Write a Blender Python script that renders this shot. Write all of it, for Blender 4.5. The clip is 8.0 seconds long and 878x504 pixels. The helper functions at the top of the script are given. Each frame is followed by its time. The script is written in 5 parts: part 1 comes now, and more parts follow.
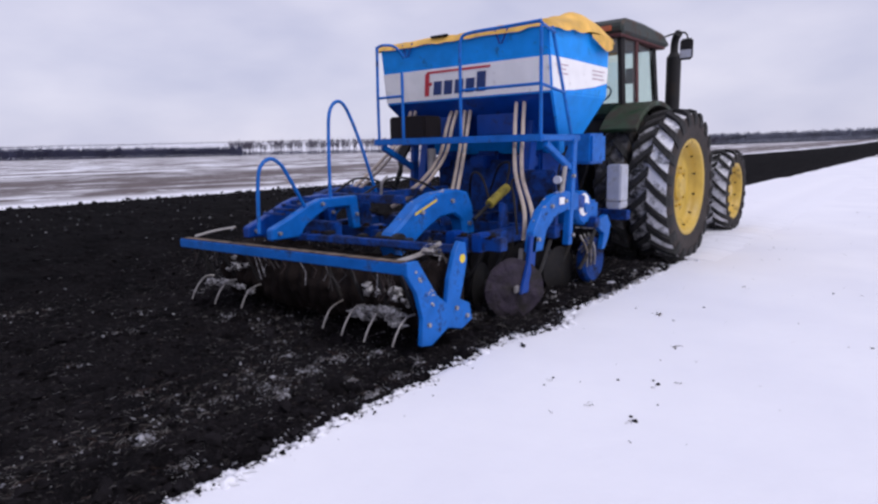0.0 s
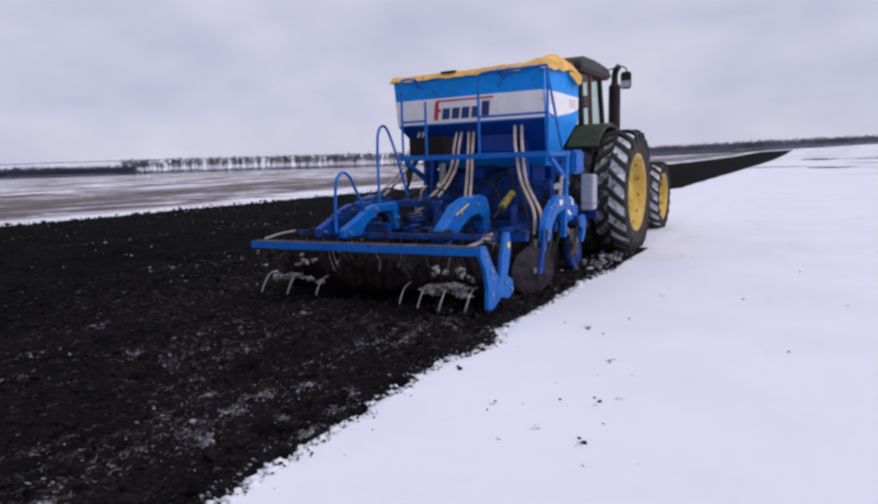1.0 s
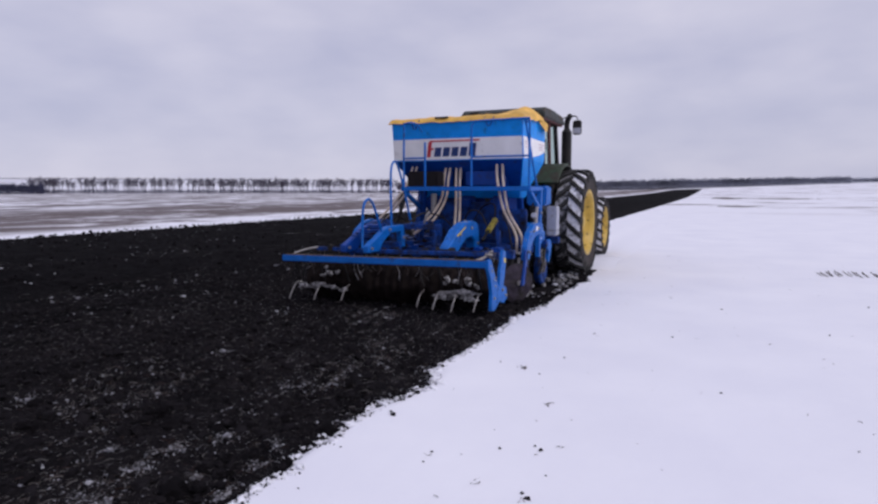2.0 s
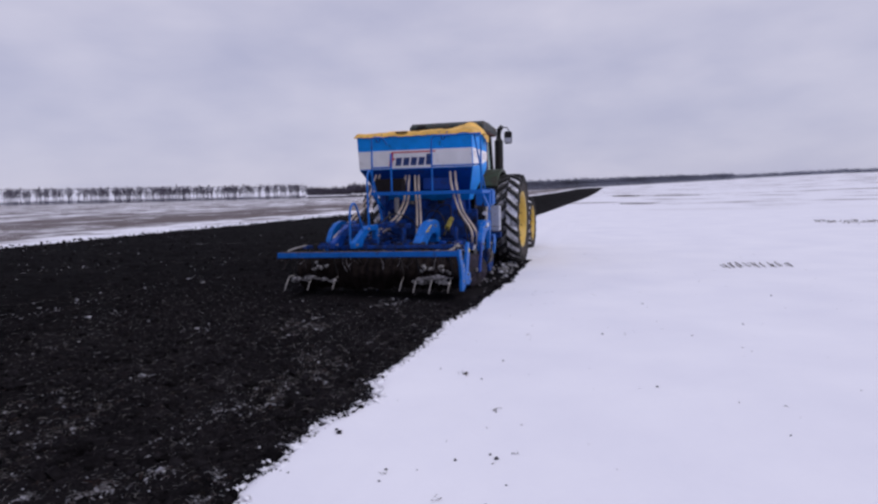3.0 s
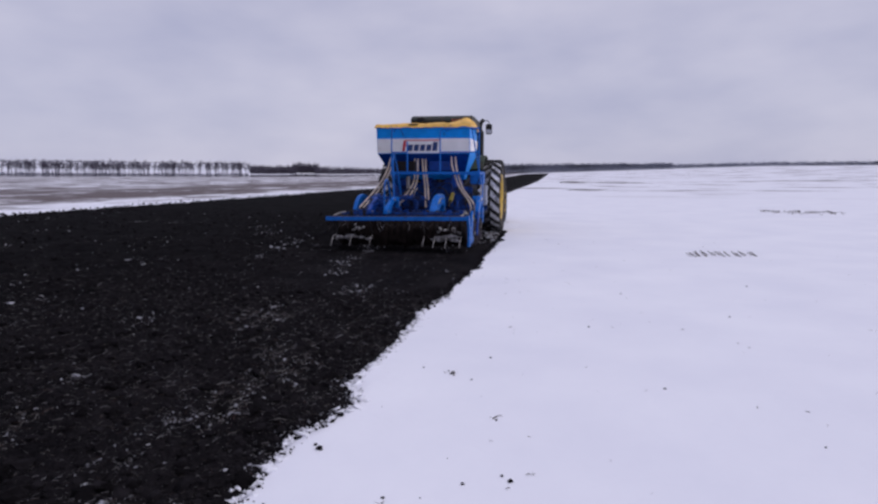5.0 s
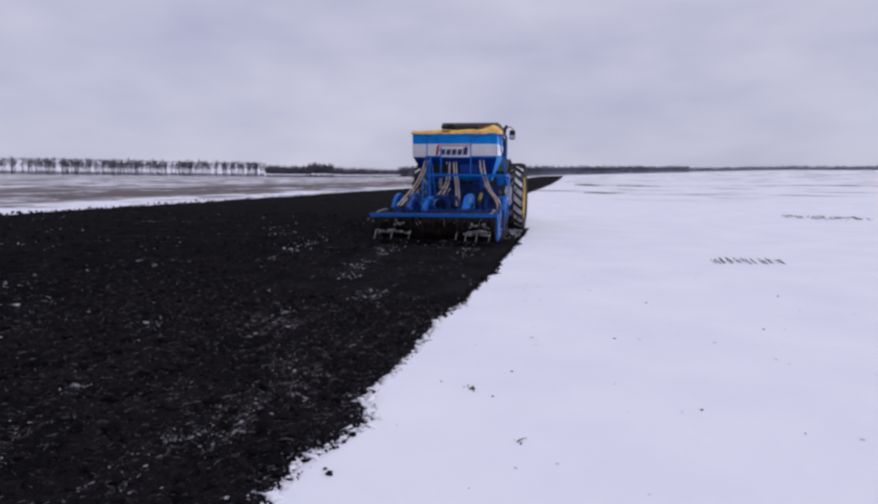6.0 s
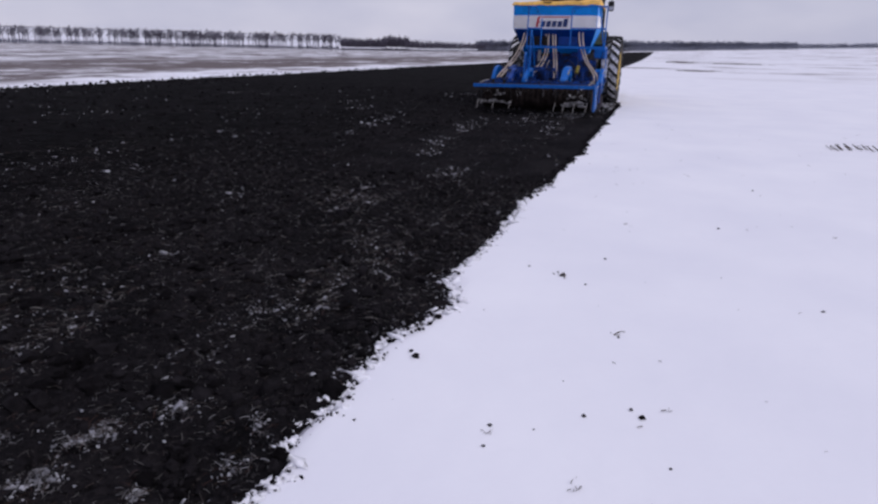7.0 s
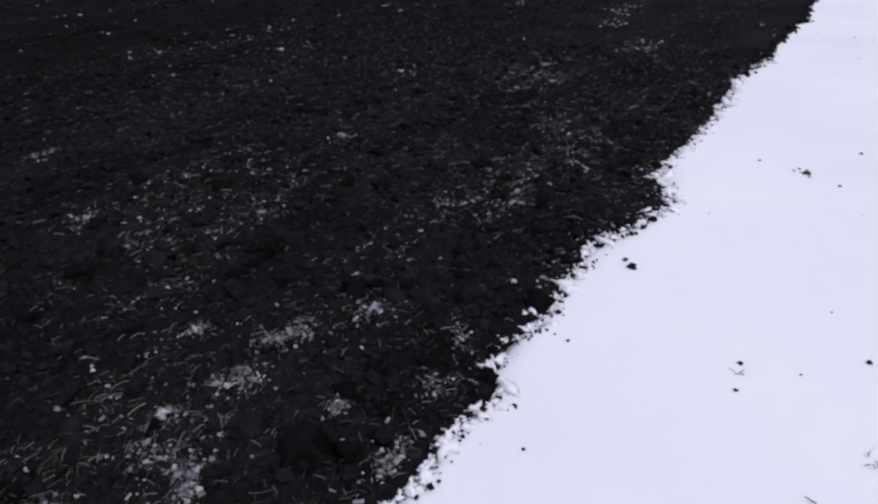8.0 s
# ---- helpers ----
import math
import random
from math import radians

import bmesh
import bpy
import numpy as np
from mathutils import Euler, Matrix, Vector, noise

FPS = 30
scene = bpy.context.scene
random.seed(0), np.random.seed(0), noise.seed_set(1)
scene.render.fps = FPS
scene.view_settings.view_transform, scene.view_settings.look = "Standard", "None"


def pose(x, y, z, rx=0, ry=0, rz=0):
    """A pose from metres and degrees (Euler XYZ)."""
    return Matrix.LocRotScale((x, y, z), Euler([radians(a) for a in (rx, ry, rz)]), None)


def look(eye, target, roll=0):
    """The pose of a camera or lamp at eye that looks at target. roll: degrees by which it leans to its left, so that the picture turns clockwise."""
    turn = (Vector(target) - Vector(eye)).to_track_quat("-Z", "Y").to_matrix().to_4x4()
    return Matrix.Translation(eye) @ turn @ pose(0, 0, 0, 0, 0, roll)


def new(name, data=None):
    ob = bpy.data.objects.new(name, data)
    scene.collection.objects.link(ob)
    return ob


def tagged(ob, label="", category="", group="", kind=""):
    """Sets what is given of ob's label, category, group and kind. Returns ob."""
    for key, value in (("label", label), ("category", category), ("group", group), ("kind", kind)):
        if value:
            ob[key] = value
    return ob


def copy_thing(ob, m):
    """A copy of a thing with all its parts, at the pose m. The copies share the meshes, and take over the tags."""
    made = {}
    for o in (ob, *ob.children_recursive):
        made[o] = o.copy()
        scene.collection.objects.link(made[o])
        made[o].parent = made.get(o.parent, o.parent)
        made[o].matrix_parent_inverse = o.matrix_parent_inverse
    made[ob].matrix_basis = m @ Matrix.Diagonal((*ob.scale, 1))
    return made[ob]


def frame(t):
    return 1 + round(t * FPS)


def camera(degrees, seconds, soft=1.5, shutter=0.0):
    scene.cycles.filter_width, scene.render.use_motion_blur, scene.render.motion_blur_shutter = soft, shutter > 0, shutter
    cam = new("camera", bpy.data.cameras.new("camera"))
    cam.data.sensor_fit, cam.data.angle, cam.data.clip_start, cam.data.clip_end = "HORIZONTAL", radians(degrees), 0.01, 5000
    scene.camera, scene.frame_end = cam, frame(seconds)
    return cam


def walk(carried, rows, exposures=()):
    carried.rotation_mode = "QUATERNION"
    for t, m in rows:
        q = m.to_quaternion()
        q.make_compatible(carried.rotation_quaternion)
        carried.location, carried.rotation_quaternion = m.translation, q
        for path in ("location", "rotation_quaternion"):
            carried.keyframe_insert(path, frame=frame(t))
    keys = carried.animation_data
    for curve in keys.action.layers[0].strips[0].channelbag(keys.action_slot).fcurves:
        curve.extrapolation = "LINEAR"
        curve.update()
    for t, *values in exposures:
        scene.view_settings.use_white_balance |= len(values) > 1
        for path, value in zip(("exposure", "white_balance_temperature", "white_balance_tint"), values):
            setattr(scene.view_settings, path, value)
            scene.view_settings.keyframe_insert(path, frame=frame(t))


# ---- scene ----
cam = camera(70.58, 8.0, soft=2.5)
# seconds, x, y, z, yaw, pitch, roll
EYE = [
    (0.0, 0.010, -0.002, 1.588, 38.54, -9.38, 1.10),
    (0.2, -0.051, 0.001, 1.594, 36.10, -8.54, 1.66),
    (0.5, -0.141, 0.011, 1.601, 33.35, -8.36, 2.02),
    (0.7, -0.183, 0.024, 1.604, 31.98, -8.40, 1.98),
    (1.0, -0.237, 0.068, 1.609, 30.10, -8.17, 1.76),
    (1.5, -0.317, 0.201, 1.636, 27.00, -6.37, 0.45),
    (2.0, -0.402, 0.251, 1.647, 23.60, -5.63, 0.04),
    (2.2, -0.469, 0.253, 1.658, 21.73, -4.41, 0.27),
    (3.3, -0.695, 0.348, 1.671, 14.72, -5.69, 1.41),
    (3.5, -0.734, 0.402, 1.659, 15.19, -4.11, 1.59),
    (4.0, -0.834, 0.588, 1.658, 12.45, -2.83, 0.08),
    (4.2, -0.869, 0.643, 1.657, 12.16, -4.04, 0.16),
    (4.5, -0.950, 0.712, 1.646, 11.35, -7.08, 0.04),
    (4.7, -1.035, 0.762, 1.635, 10.55, -7.44, -0.10),
    (5.8, -1.237, 1.026, 1.651, 10.86, -5.51, -0.24),
    (6.0, -1.243, 1.119, 1.643, 11.88, -6.96, -0.59),
    (6.2, -1.253, 1.192, 1.635, 13.37, -8.18, -1.08),
    (6.5, -1.290, 1.273, 1.618, 15.78, -10.25, -1.55),
    (6.7, -1.337, 1.326, 1.596, 16.89, -13.97, -1.60),
    (7.0, -1.447, 1.411, 1.554, 18.81, -18.07, -1.13),
    (7.2, -1.545, 1.469, 1.526, 20.66, -20.69, -0.77),
    (7.5, -1.697, 1.558, 1.485, 23.63, -24.60, -0.45),
    (7.7, -1.783, 1.619, 1.458, 26.12, -29.61, 0.91),
    (8.0, -1.894, 1.713, 1.419, 32.22, -28.55, 2.06),
]
walk(cam, [(t, pose(x, y, z, 90 + p, r, w)) for t, x, y, z, w, p, r in EYE],
     exposures=[(0.0, 0.28, 6520, 12), (1.0, 0.13, 6520, 12), (2.0, 0.06, 6500, 13), (3.5, -0.06, 6400, 14), (4.5, -0.09, 6380, 14), (6.5, -0.02, 6420, 13), (7.5, 0.02, 6550, 11), (8.0, 0.20, 6600, 9)])

# ---- world and light: a thin, bright winter overcast ----
SUN_EL, SUN_AZ = 46, 98
world = bpy.data.worlds.new("overcast_sky")
scene.world = world
world.use_nodes = True
wn, wl = world.node_tree.nodes, world.node_tree.links
wn.clear()
w_out = wn.new("ShaderNodeOutputWorld")
w_bg = wn.new("ShaderNodeBackground")
w_sky = wn.new("ShaderNodeTexSky")
w_sky.sky_type, w_sky.sun_disc = "NISHITA", False
w_sky.sun_elevation, w_sky.sun_rotation = radians(SUN_EL), radians(SUN_AZ)
w_co = wn.new("ShaderNodeTexCoord")
w_map = wn.new("ShaderNodeMapping")
w_map.inputs["Scale"].default_value = (1.2, 1.2, 3.0)
w_n = wn.new("ShaderNodeTexNoise")
w_n.inputs["Scale"].default_value = 2.1
w_n.inputs["Detail"].default_value = 3.0
w_n.inputs["Roughness"].default_value = 0.55
w_ramp = wn.new("ShaderNodeValToRGB")
w_fine = wn.new("ShaderNodeTexNoise")
w_fine.inputs["Scale"].default_value = 6.5
w_fine.inputs["Detail"].default_value = 5.0
w_blend = wn.new("ShaderNodeMixRGB")
w_blend.inputs["Fac"].default_value = 0.32
wl.new(w_map.outputs["Vector"], w_fine.inputs["Vector"])
w_ramp.color_ramp.elements[0].position = 0.33
w_ramp.color_ramp.elements[0].color = (0.455, 0.470, 0.625, 1)
w_ramp.color_ramp.elements[1].position = 0.66
w_ramp.color_ramp.elements[1].color = (0.625, 0.622, 0.745, 1)
w_scale = wn.new("ShaderNodeMixRGB")
w_scale.blend_type = "MULTIPLY"
w_scale.inputs["Fac"].default_value = 1.0
w_scale.inputs["Color2"].default_value = (0.10, 0.10, 0.10, 1)
w_mix = wn.new("ShaderNodeMixRGB")
w_mix.inputs["Fac"].default_value = 0.94
wl.new(w_co.outputs["Generated"], w_map.inputs["Vector"])
wl.new(w_map.outputs["Vector"], w_n.inputs["Vector"])
wl.new(w_n.outputs["Fac"], w_blend.inputs["Color1"])
wl.new(w_fine.outputs["Fac"], w_blend.inputs["Color2"])
wl.new(w_blend.outputs["Color"], w_ramp.inputs["Fac"])
wl.new(w_sky.outputs["Color"], w_scale.inputs["Color1"])
wl.new(w_scale.outputs["Color"], w_mix.inputs["Color1"])
wl.new(w_ramp.outputs["Color"], w_mix.inputs["Color2"])
wl.new(w_mix.outputs["Color"], w_bg.inputs["Color"])
wl.new(w_bg.outputs["Background"], w_out.inputs["Surface"])
w_bg.inputs["Strength"].default_value = 1.0

sun_data = bpy.data.lights.new("sun", "SUN")
sun_data.energy, sun_data.angle, sun_data.color = 1.15, radians(25), (1.0, 0.985, 0.985)
sun = new("sun", sun_data)
sx = math.sin(radians(SUN_AZ)) * math.cos(radians(SUN_EL))
sy = math.cos(radians(SUN_AZ)) * math.cos(radians(SUN_EL))
sun.matrix_world = look((sx * 50, sy * 50, math.sin(radians(SUN_EL)) * 50), (0, 0, 0))

# ---- materials ----
def material(name, colour, rough=0.6, metal=0.0, vary=0.25, scale=6.0, bump=0.15, bump_scale=60.0, dirt=None, dirt_amount=0.0, dirt_scale=3.0, spec=0.5):
    """A surface with broad and fine variation, a fine relief and patches of dirt."""
    m = bpy.data.materials.new(name)
    m.use_nodes = True
    n, l = m.node_tree.nodes, m.node_tree.links
    b = n["Principled BSDF"]
    b.inputs["Roughness"].default_value, b.inputs["Metallic"].default_value = rough, metal
    b.inputs["Specular IOR Level"].default_value = spec
    co = n.new("ShaderNodeTexCoord")
    big, fine = n.new("ShaderNodeTexNoise"), n.new("ShaderNodeTexNoise")
    big.inputs["Scale"].default_value, big.inputs["Detail"].default_value = scale, 4
    fine.inputs["Scale"].default_value, fine.inputs["Detail"].default_value = bump_scale, 3
    l.new(co.outputs["Object"], big.inputs["Vector"])
    l.new(co.outputs["Object"], fine.inputs["Vector"])
    ramp = n.new("ShaderNodeValToRGB")
    ramp.color_ramp.elements[0].position, ramp.color_ramp.elements[1].position = 0.3, 0.7
    ramp.color_ramp.elements[0].color = (*[c * (1 - vary) for c in colour], 1)
    ramp.color_ramp.elements[1].color = (*[min(c * (1 + vary), 0.95) for c in colour], 1)
    l.new(big.outputs["Fac"], ramp.inputs["Fac"])
    last = ramp.outputs["Color"]
    if dirt:
        spots, cut, mix = n.new("ShaderNodeTexNoise"), n.new("ShaderNodeValToRGB"), n.new("ShaderNodeMixRGB")
        spots.inputs["Scale"].default_value, spots.inputs["Detail"].default_value = dirt_scale, 8
        spots.inputs["Roughness"].default_value = 0.7
        l.new(co.outputs["Object"], spots.inputs["Vector"])
        cut.color_ramp.elements[0].position = 0.62 - 0.3 * dirt_amount
        cut.color_ramp.elements[1].position = 0.74 - 0.2 * dirt_amount
        l.new(spots.outputs["Fac"], cut.inputs["Fac"])
        l.new(cut.outputs["Color"], mix.inputs["Fac"])
        l.new(last, mix.inputs["Color1"])
        mix.inputs["Color2"].default_value = (*dirt, 1)
        last = mix.outputs["Color"]
        rr = n.new("ShaderNodeMapRange")
        rr.inputs["To Min"].default_value, rr.inputs["To Max"].default_value = rough, 0.9
        l.new(cut.outputs["Color"], rr.inputs["Value"])
        l.new(rr.outputs["Result"], b.inputs["Roughness"])
    l.new(last, b.inputs["Base Color"])
    if bump:
        bp = n.new("ShaderNodeBump")
        bp.inputs["Strength"].default_value, bp.inputs["Distance"].default_value = bump, 0.02
        l.new(fine.outputs["Fac"], bp.inputs["Height"])
        l.new(bp.outputs["Normal"], b.inputs["Normal"])
    return m


MUD = (0.03, 0.025, 0.022)
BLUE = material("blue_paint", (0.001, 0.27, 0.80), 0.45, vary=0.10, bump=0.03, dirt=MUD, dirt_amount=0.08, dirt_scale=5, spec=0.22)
# worn, muddy blue; its base is also lowered for weak light on the frame
BLUE_WORN_SHADED = material("blue_paint_worn_shaded", (0.001, 0.120, 0.47), 0.42, vary=0.25, bump=0.08, dirt=MUD, dirt_amount=0.24, dirt_scale=6, spec=0.25)
# mud patches over a dark base that carries the shade under the hopper
BLUE_MUDDY_SHADED = material("blue_paint_muddy_shaded", (0.002, 0.048, 0.26), 0.5, vary=0.3, bump=0.1, dirt=(0.015, 0.013, 0.012), dirt_amount=0.58, dirt_scale=5, spec=0.25)
# a shaded copy of the blue paint, for undersides and recesses
BLUE_SHADED = material("blue_paint_shaded", (0.001, 0.045, 0.27), 0.42, vary=0.15, bump=0.04, dirt=MUD, dirt_amount=0.2, dirt_scale=4, spec=0.25)
WHITE = material("white_band", (0.88, 0.86, 0.86), 0.45, vary=0.05, bump=0.03, dirt=(0.45, 0.42, 0.4), dirt_amount=0.1, dirt_scale=4)
RED = material("red_print", (0.55, 0.03, 0.05), 0.5, vary=0.1, bump=0.0)
NAVY = material("navy_print", (0.015, 0.04, 0.16), 0.5, vary=0.1, bump=0.0)
TARP = material("ochre_tarpaulin", (0.72, 0.42, 0.09), 0.7, vary=0.25, scale=4, bump=0.3, bump_scale=25, dirt=(0.2, 0.13, 0.06), dirt_amount=0.05)
HOSE = material("beige_hose", (0.52, 0.43, 0.36), 0.55, vary=0.2, scale=10, bump=0.2, bump_scale=90, dirt=(0.2, 0.16, 0.13), dirt_amount=0.2)
BLACK = material("black_steel", (0.014, 0.013, 0.014), 0.6, vary=0.3, bump=0.1, dirt=MUD, dirt_amount=0.3, spec=0.25)
CRATE = material("dark_brown_plastic", (0.014, 0.011, 0.012), 0.7, vary=0.2, bump=0.1, spec=0.15)
TREAD_DARK = material("muddy_tread", (0.16, 0.155, 0.165), 0.9, vary=0.2, scale=8, bump=0.5, bump_scale=30, dirt=(0.02, 0.018, 0.018), dirt_amount=0.8, dirt_scale=8)
RUBBER = material("rubber", (0.012, 0.0115, 0.012), 0.8, vary=0.3, bump=0.25, bump_scale=40, dirt=(0.035, 0.03, 0.03), dirt_amount=0.22, dirt_scale=6)
SIDEWALL = material("tyre_sidewall", (0.031, 0.023, 0.021), 0.85, vary=0.3, bump=0.2, bump_scale=40, dirt=(0.02, 0.02, 0.02), dirt_amount=0.3, dirt_scale=5)
TREAD_MIX = material("muddy_snow_tread", (0.55, 0.54, 0.57), 0.9, vary=0.2, scale=8, bump=0.8, bump_scale=24, dirt=(0.02, 0.019, 0.019), dirt_amount=0.85, dirt_scale=9)
TREAD_SNOW = material("snow_packed_tread", (0.84, 0.83, 0.87), 0.85, vary=0.1, scale=8, bump=0.8, bump_scale=22, dirt=(0.02, 0.019, 0.019), dirt_amount=0.47, dirt_scale=7)
YELLOW = material("yellow_rim_paint", (0.56, 0.37, 0.055), 0.45, vary=0.2, scale=4, bump=0.05, dirt=(0.22, 0.15, 0.05), dirt_amount=0.3, dirt_scale=4)
YELLOW_PART = material("yellow_cylinder_paint", (0.45, 0.36, 0.05), 0.5, vary=0.2, bump=0.05, dirt=(0.04, 0.035, 0.02), dirt_amount=0.5, dirt_scale=14)
GREEN = material("green_paint", (0.014, 0.040, 0.016), 0.45, vary=0.3, bump=0.08, dirt=(0.035, 0.027, 0.02), dirt_amount=0.55, dirt_scale=4)
ROOF = material("roof_green_black", (0.018, 0.026, 0.02), 0.5, vary=0.3, bump=0.05, dirt=(0.09, 0.04, 0.025), dirt_amount=0.3)
GREY_BOX = material("galvanised_sheet", (0.50, 0.52, 0.60), 0.4, metal=0.3, vary=0.15, bump=0.1, dirt=(0.3, 0.28, 0.27), dirt_amount=0.2)
ROLLER = material("mud_caked_roller", (0.013, 0.0095, 0.0090), 0.95, vary=0.4, scale=5, bump=0.9, bump_scale=18, spec=0.1)
DISC = material("worn_disc", (0.026, 0.017, 0.033), 0.8, metal=0.0, vary=0.4, scale=9, bump=0.7, bump_scale=22, dirt=(0.015, 0.012, 0.012), dirt_amount=0.6, dirt_scale=7)
TINE = material("bright_tine", (0.36, 0.34, 0.33), 0.4, metal=0.5, vary=0.2, bump=0.1, dirt=(0.15, 0.12, 0.1), dirt_amount=0.3)
RIME = material("frosted_mud_and_straw", (0.42, 0.41, 0.42), 0.95, vary=0.5, scale=14, bump=1.0, bump_scale=35, dirt=(0.03, 0.025, 0.025), dirt_amount=0.62, dirt_scale=16, spec=0.1)
DRY_MUD = material("dry_tan_mud", (0.15, 0.115, 0.095), 0.95, vary=0.4, scale=9, bump=0.5, bump_scale=40, dirt=(0.03, 0.025, 0.022), dirt_amount=0.45, dirt_scale=7, spec=0.1)
AMBER = material("amber_lens", (0.42, 0.10, 0.035), 0.35, vary=0.2, bump=0.05, dirt=(0.08, 0.04, 0.03), dirt_amount=0.4, dirt_scale=6)
STICKER = material("yellow_sticker", (0.75, 0.55, 0.03), 0.4, vary=0.05, bump=0)
SEAT_CLOTH = material("seat_cloth", (0.05, 0.04, 0.03), 0.9, vary=0.2)
LINING = material("cab_lining_red_brown", (0.10, 0.03, 0.03), 0.7, vary=0.2)
# far twigs, with the grey-blue haze of distance put into their colour
HAZY_TWIGS = material("hazy_twigs", (0.20, 0.21, 0.265), 0.9, vary=0.3, scale=0.05, bump=0, spec=0.1)
# paler and more purple than bare bark: haze is put into the colour
HAZY_BARK = material("hazy_bark", (0.085, 0.074, 0.105), 0.95, vary=0.3, scale=0.4, bump=0)
SOILBIT = material("dark_clod", (0.0118, 0.0106, 0.0120), 0.95, vary=0.45, scale=12, bump=0.8, bump_scale=40, spec=0.03)
SNOWBIT = material("snow_crumb", (0.36, 0.36, 0.40), 0.8, vary=0.25, scale=20, bump=0.3, bump_scale=50, spec=0.2)


def litter(name, colours, rough=0.85):
    """Small pieces of one kind that differ from piece to piece."""
    m = bpy.data.materials.new(name)
    m.use_nodes = True
    n, l = m.node_tree.nodes, m.node_tree.links
    b = n["Principled BSDF"]
    b.inputs["Roughness"].default_value, b.inputs["Specular IOR Level"].default_value = rough, 0.12
    geo, ramp, grain, mix = n.new("ShaderNodeNewGeometry"), n.new("ShaderNodeValToRGB"), n.new("ShaderNodeTexNoise"), n.new("ShaderNodeMixRGB")
    ramp.color_ramp.elements[0].color = (*colours[0], 1)
    ramp.color_ramp.elements[1].color = (*colours[-1], 1)
    for k, c in enumerate(colours[1:-1]):
        ramp.color_ramp.elements.new((k + 1) / (len(colours) - 1)).color = (*c, 1)
    l.new(geo.outputs["Random Per Island"], ramp.inputs["Fac"])
    grain.inputs["Scale"].default_value, grain.inputs["Detail"].default_value = 160, 3
    mix.blend_type = "MULTIPLY"
    mix.inputs["Fac"].default_value = 0.6
    l.new(ramp.outputs["Color"], mix.inputs["Color1"])
    l.new(grain.outputs["Fac"], mix.inputs["Color2"])
    l.new(mix.outputs["Color"], b.inputs["Base Color"])
    return m


STRAW = litter("mixed_straw", [(0.022, 0.020, 0.020), (0.065, 0.059, 0.057), (0.12, 0.11, 0.106), (0.066, 0.038, 0.035), (0.19, 0.178, 0.17), (0.34, 0.325, 0.315)])
FROSTED = litter("frosted_straw", [(0.14, 0.132, 0.135), (0.30, 0.29, 0.305), (0.20, 0.186, 0.19), (0.50, 0.495, 0.53)])
BROWN = litter("brown_chaff", [(0.035, 0.020, 0.017), (0.070, 0.036, 0.030), (0.05, 0.040, 0.03), (0.085, 0.058, 0.046)])
CRUMB_SNOW = litter("broken_snow", [(0.14, 0.14, 0.16), (0.50, 0.50, 0.56), (0.24, 0.24, 0.27), (0.80, 0.80, 0.86), (0.38, 0.38, 0.42)])
LIP = material("clean_snow_lumps", (0.81, 0.81, 0.87), 0.75, vary=0.05, scale=9, bump=0.2, bump_scale=40, spec=0.2)
STUBBLE = material("dead_stubble", (0.09, 0.07, 0.055), 0.9, vary=0.4, scale=3, bump=0, spec=0.1)


def glass_material():
    m = bpy.data.materials.new("cab_glass")
    m.use_nodes = True
    n, l = m.node_tree.nodes, m.node_tree.links
    n.clear()
    out, mix = n.new("ShaderNodeOutputMaterial"), n.new("ShaderNodeMixShader")
    clear, gloss = n.new("ShaderNodeBsdfTransparent"), n.new("ShaderNodeBsdfGlossy")
    clear.inputs["Color"].default_value = (0.90, 0.955, 0.93, 1)
    gloss.inputs["Roughness"].default_value = 0.04
    mix.inputs["Fac"].default_value = 0.07
    l.new(clear.outputs["BSDF"], mix.inputs[1])
    l.new(gloss.outputs["BSDF"], mix.inputs[2])
    l.new(mix.outputs["Shader"], out.inputs["Surface"])
    return m


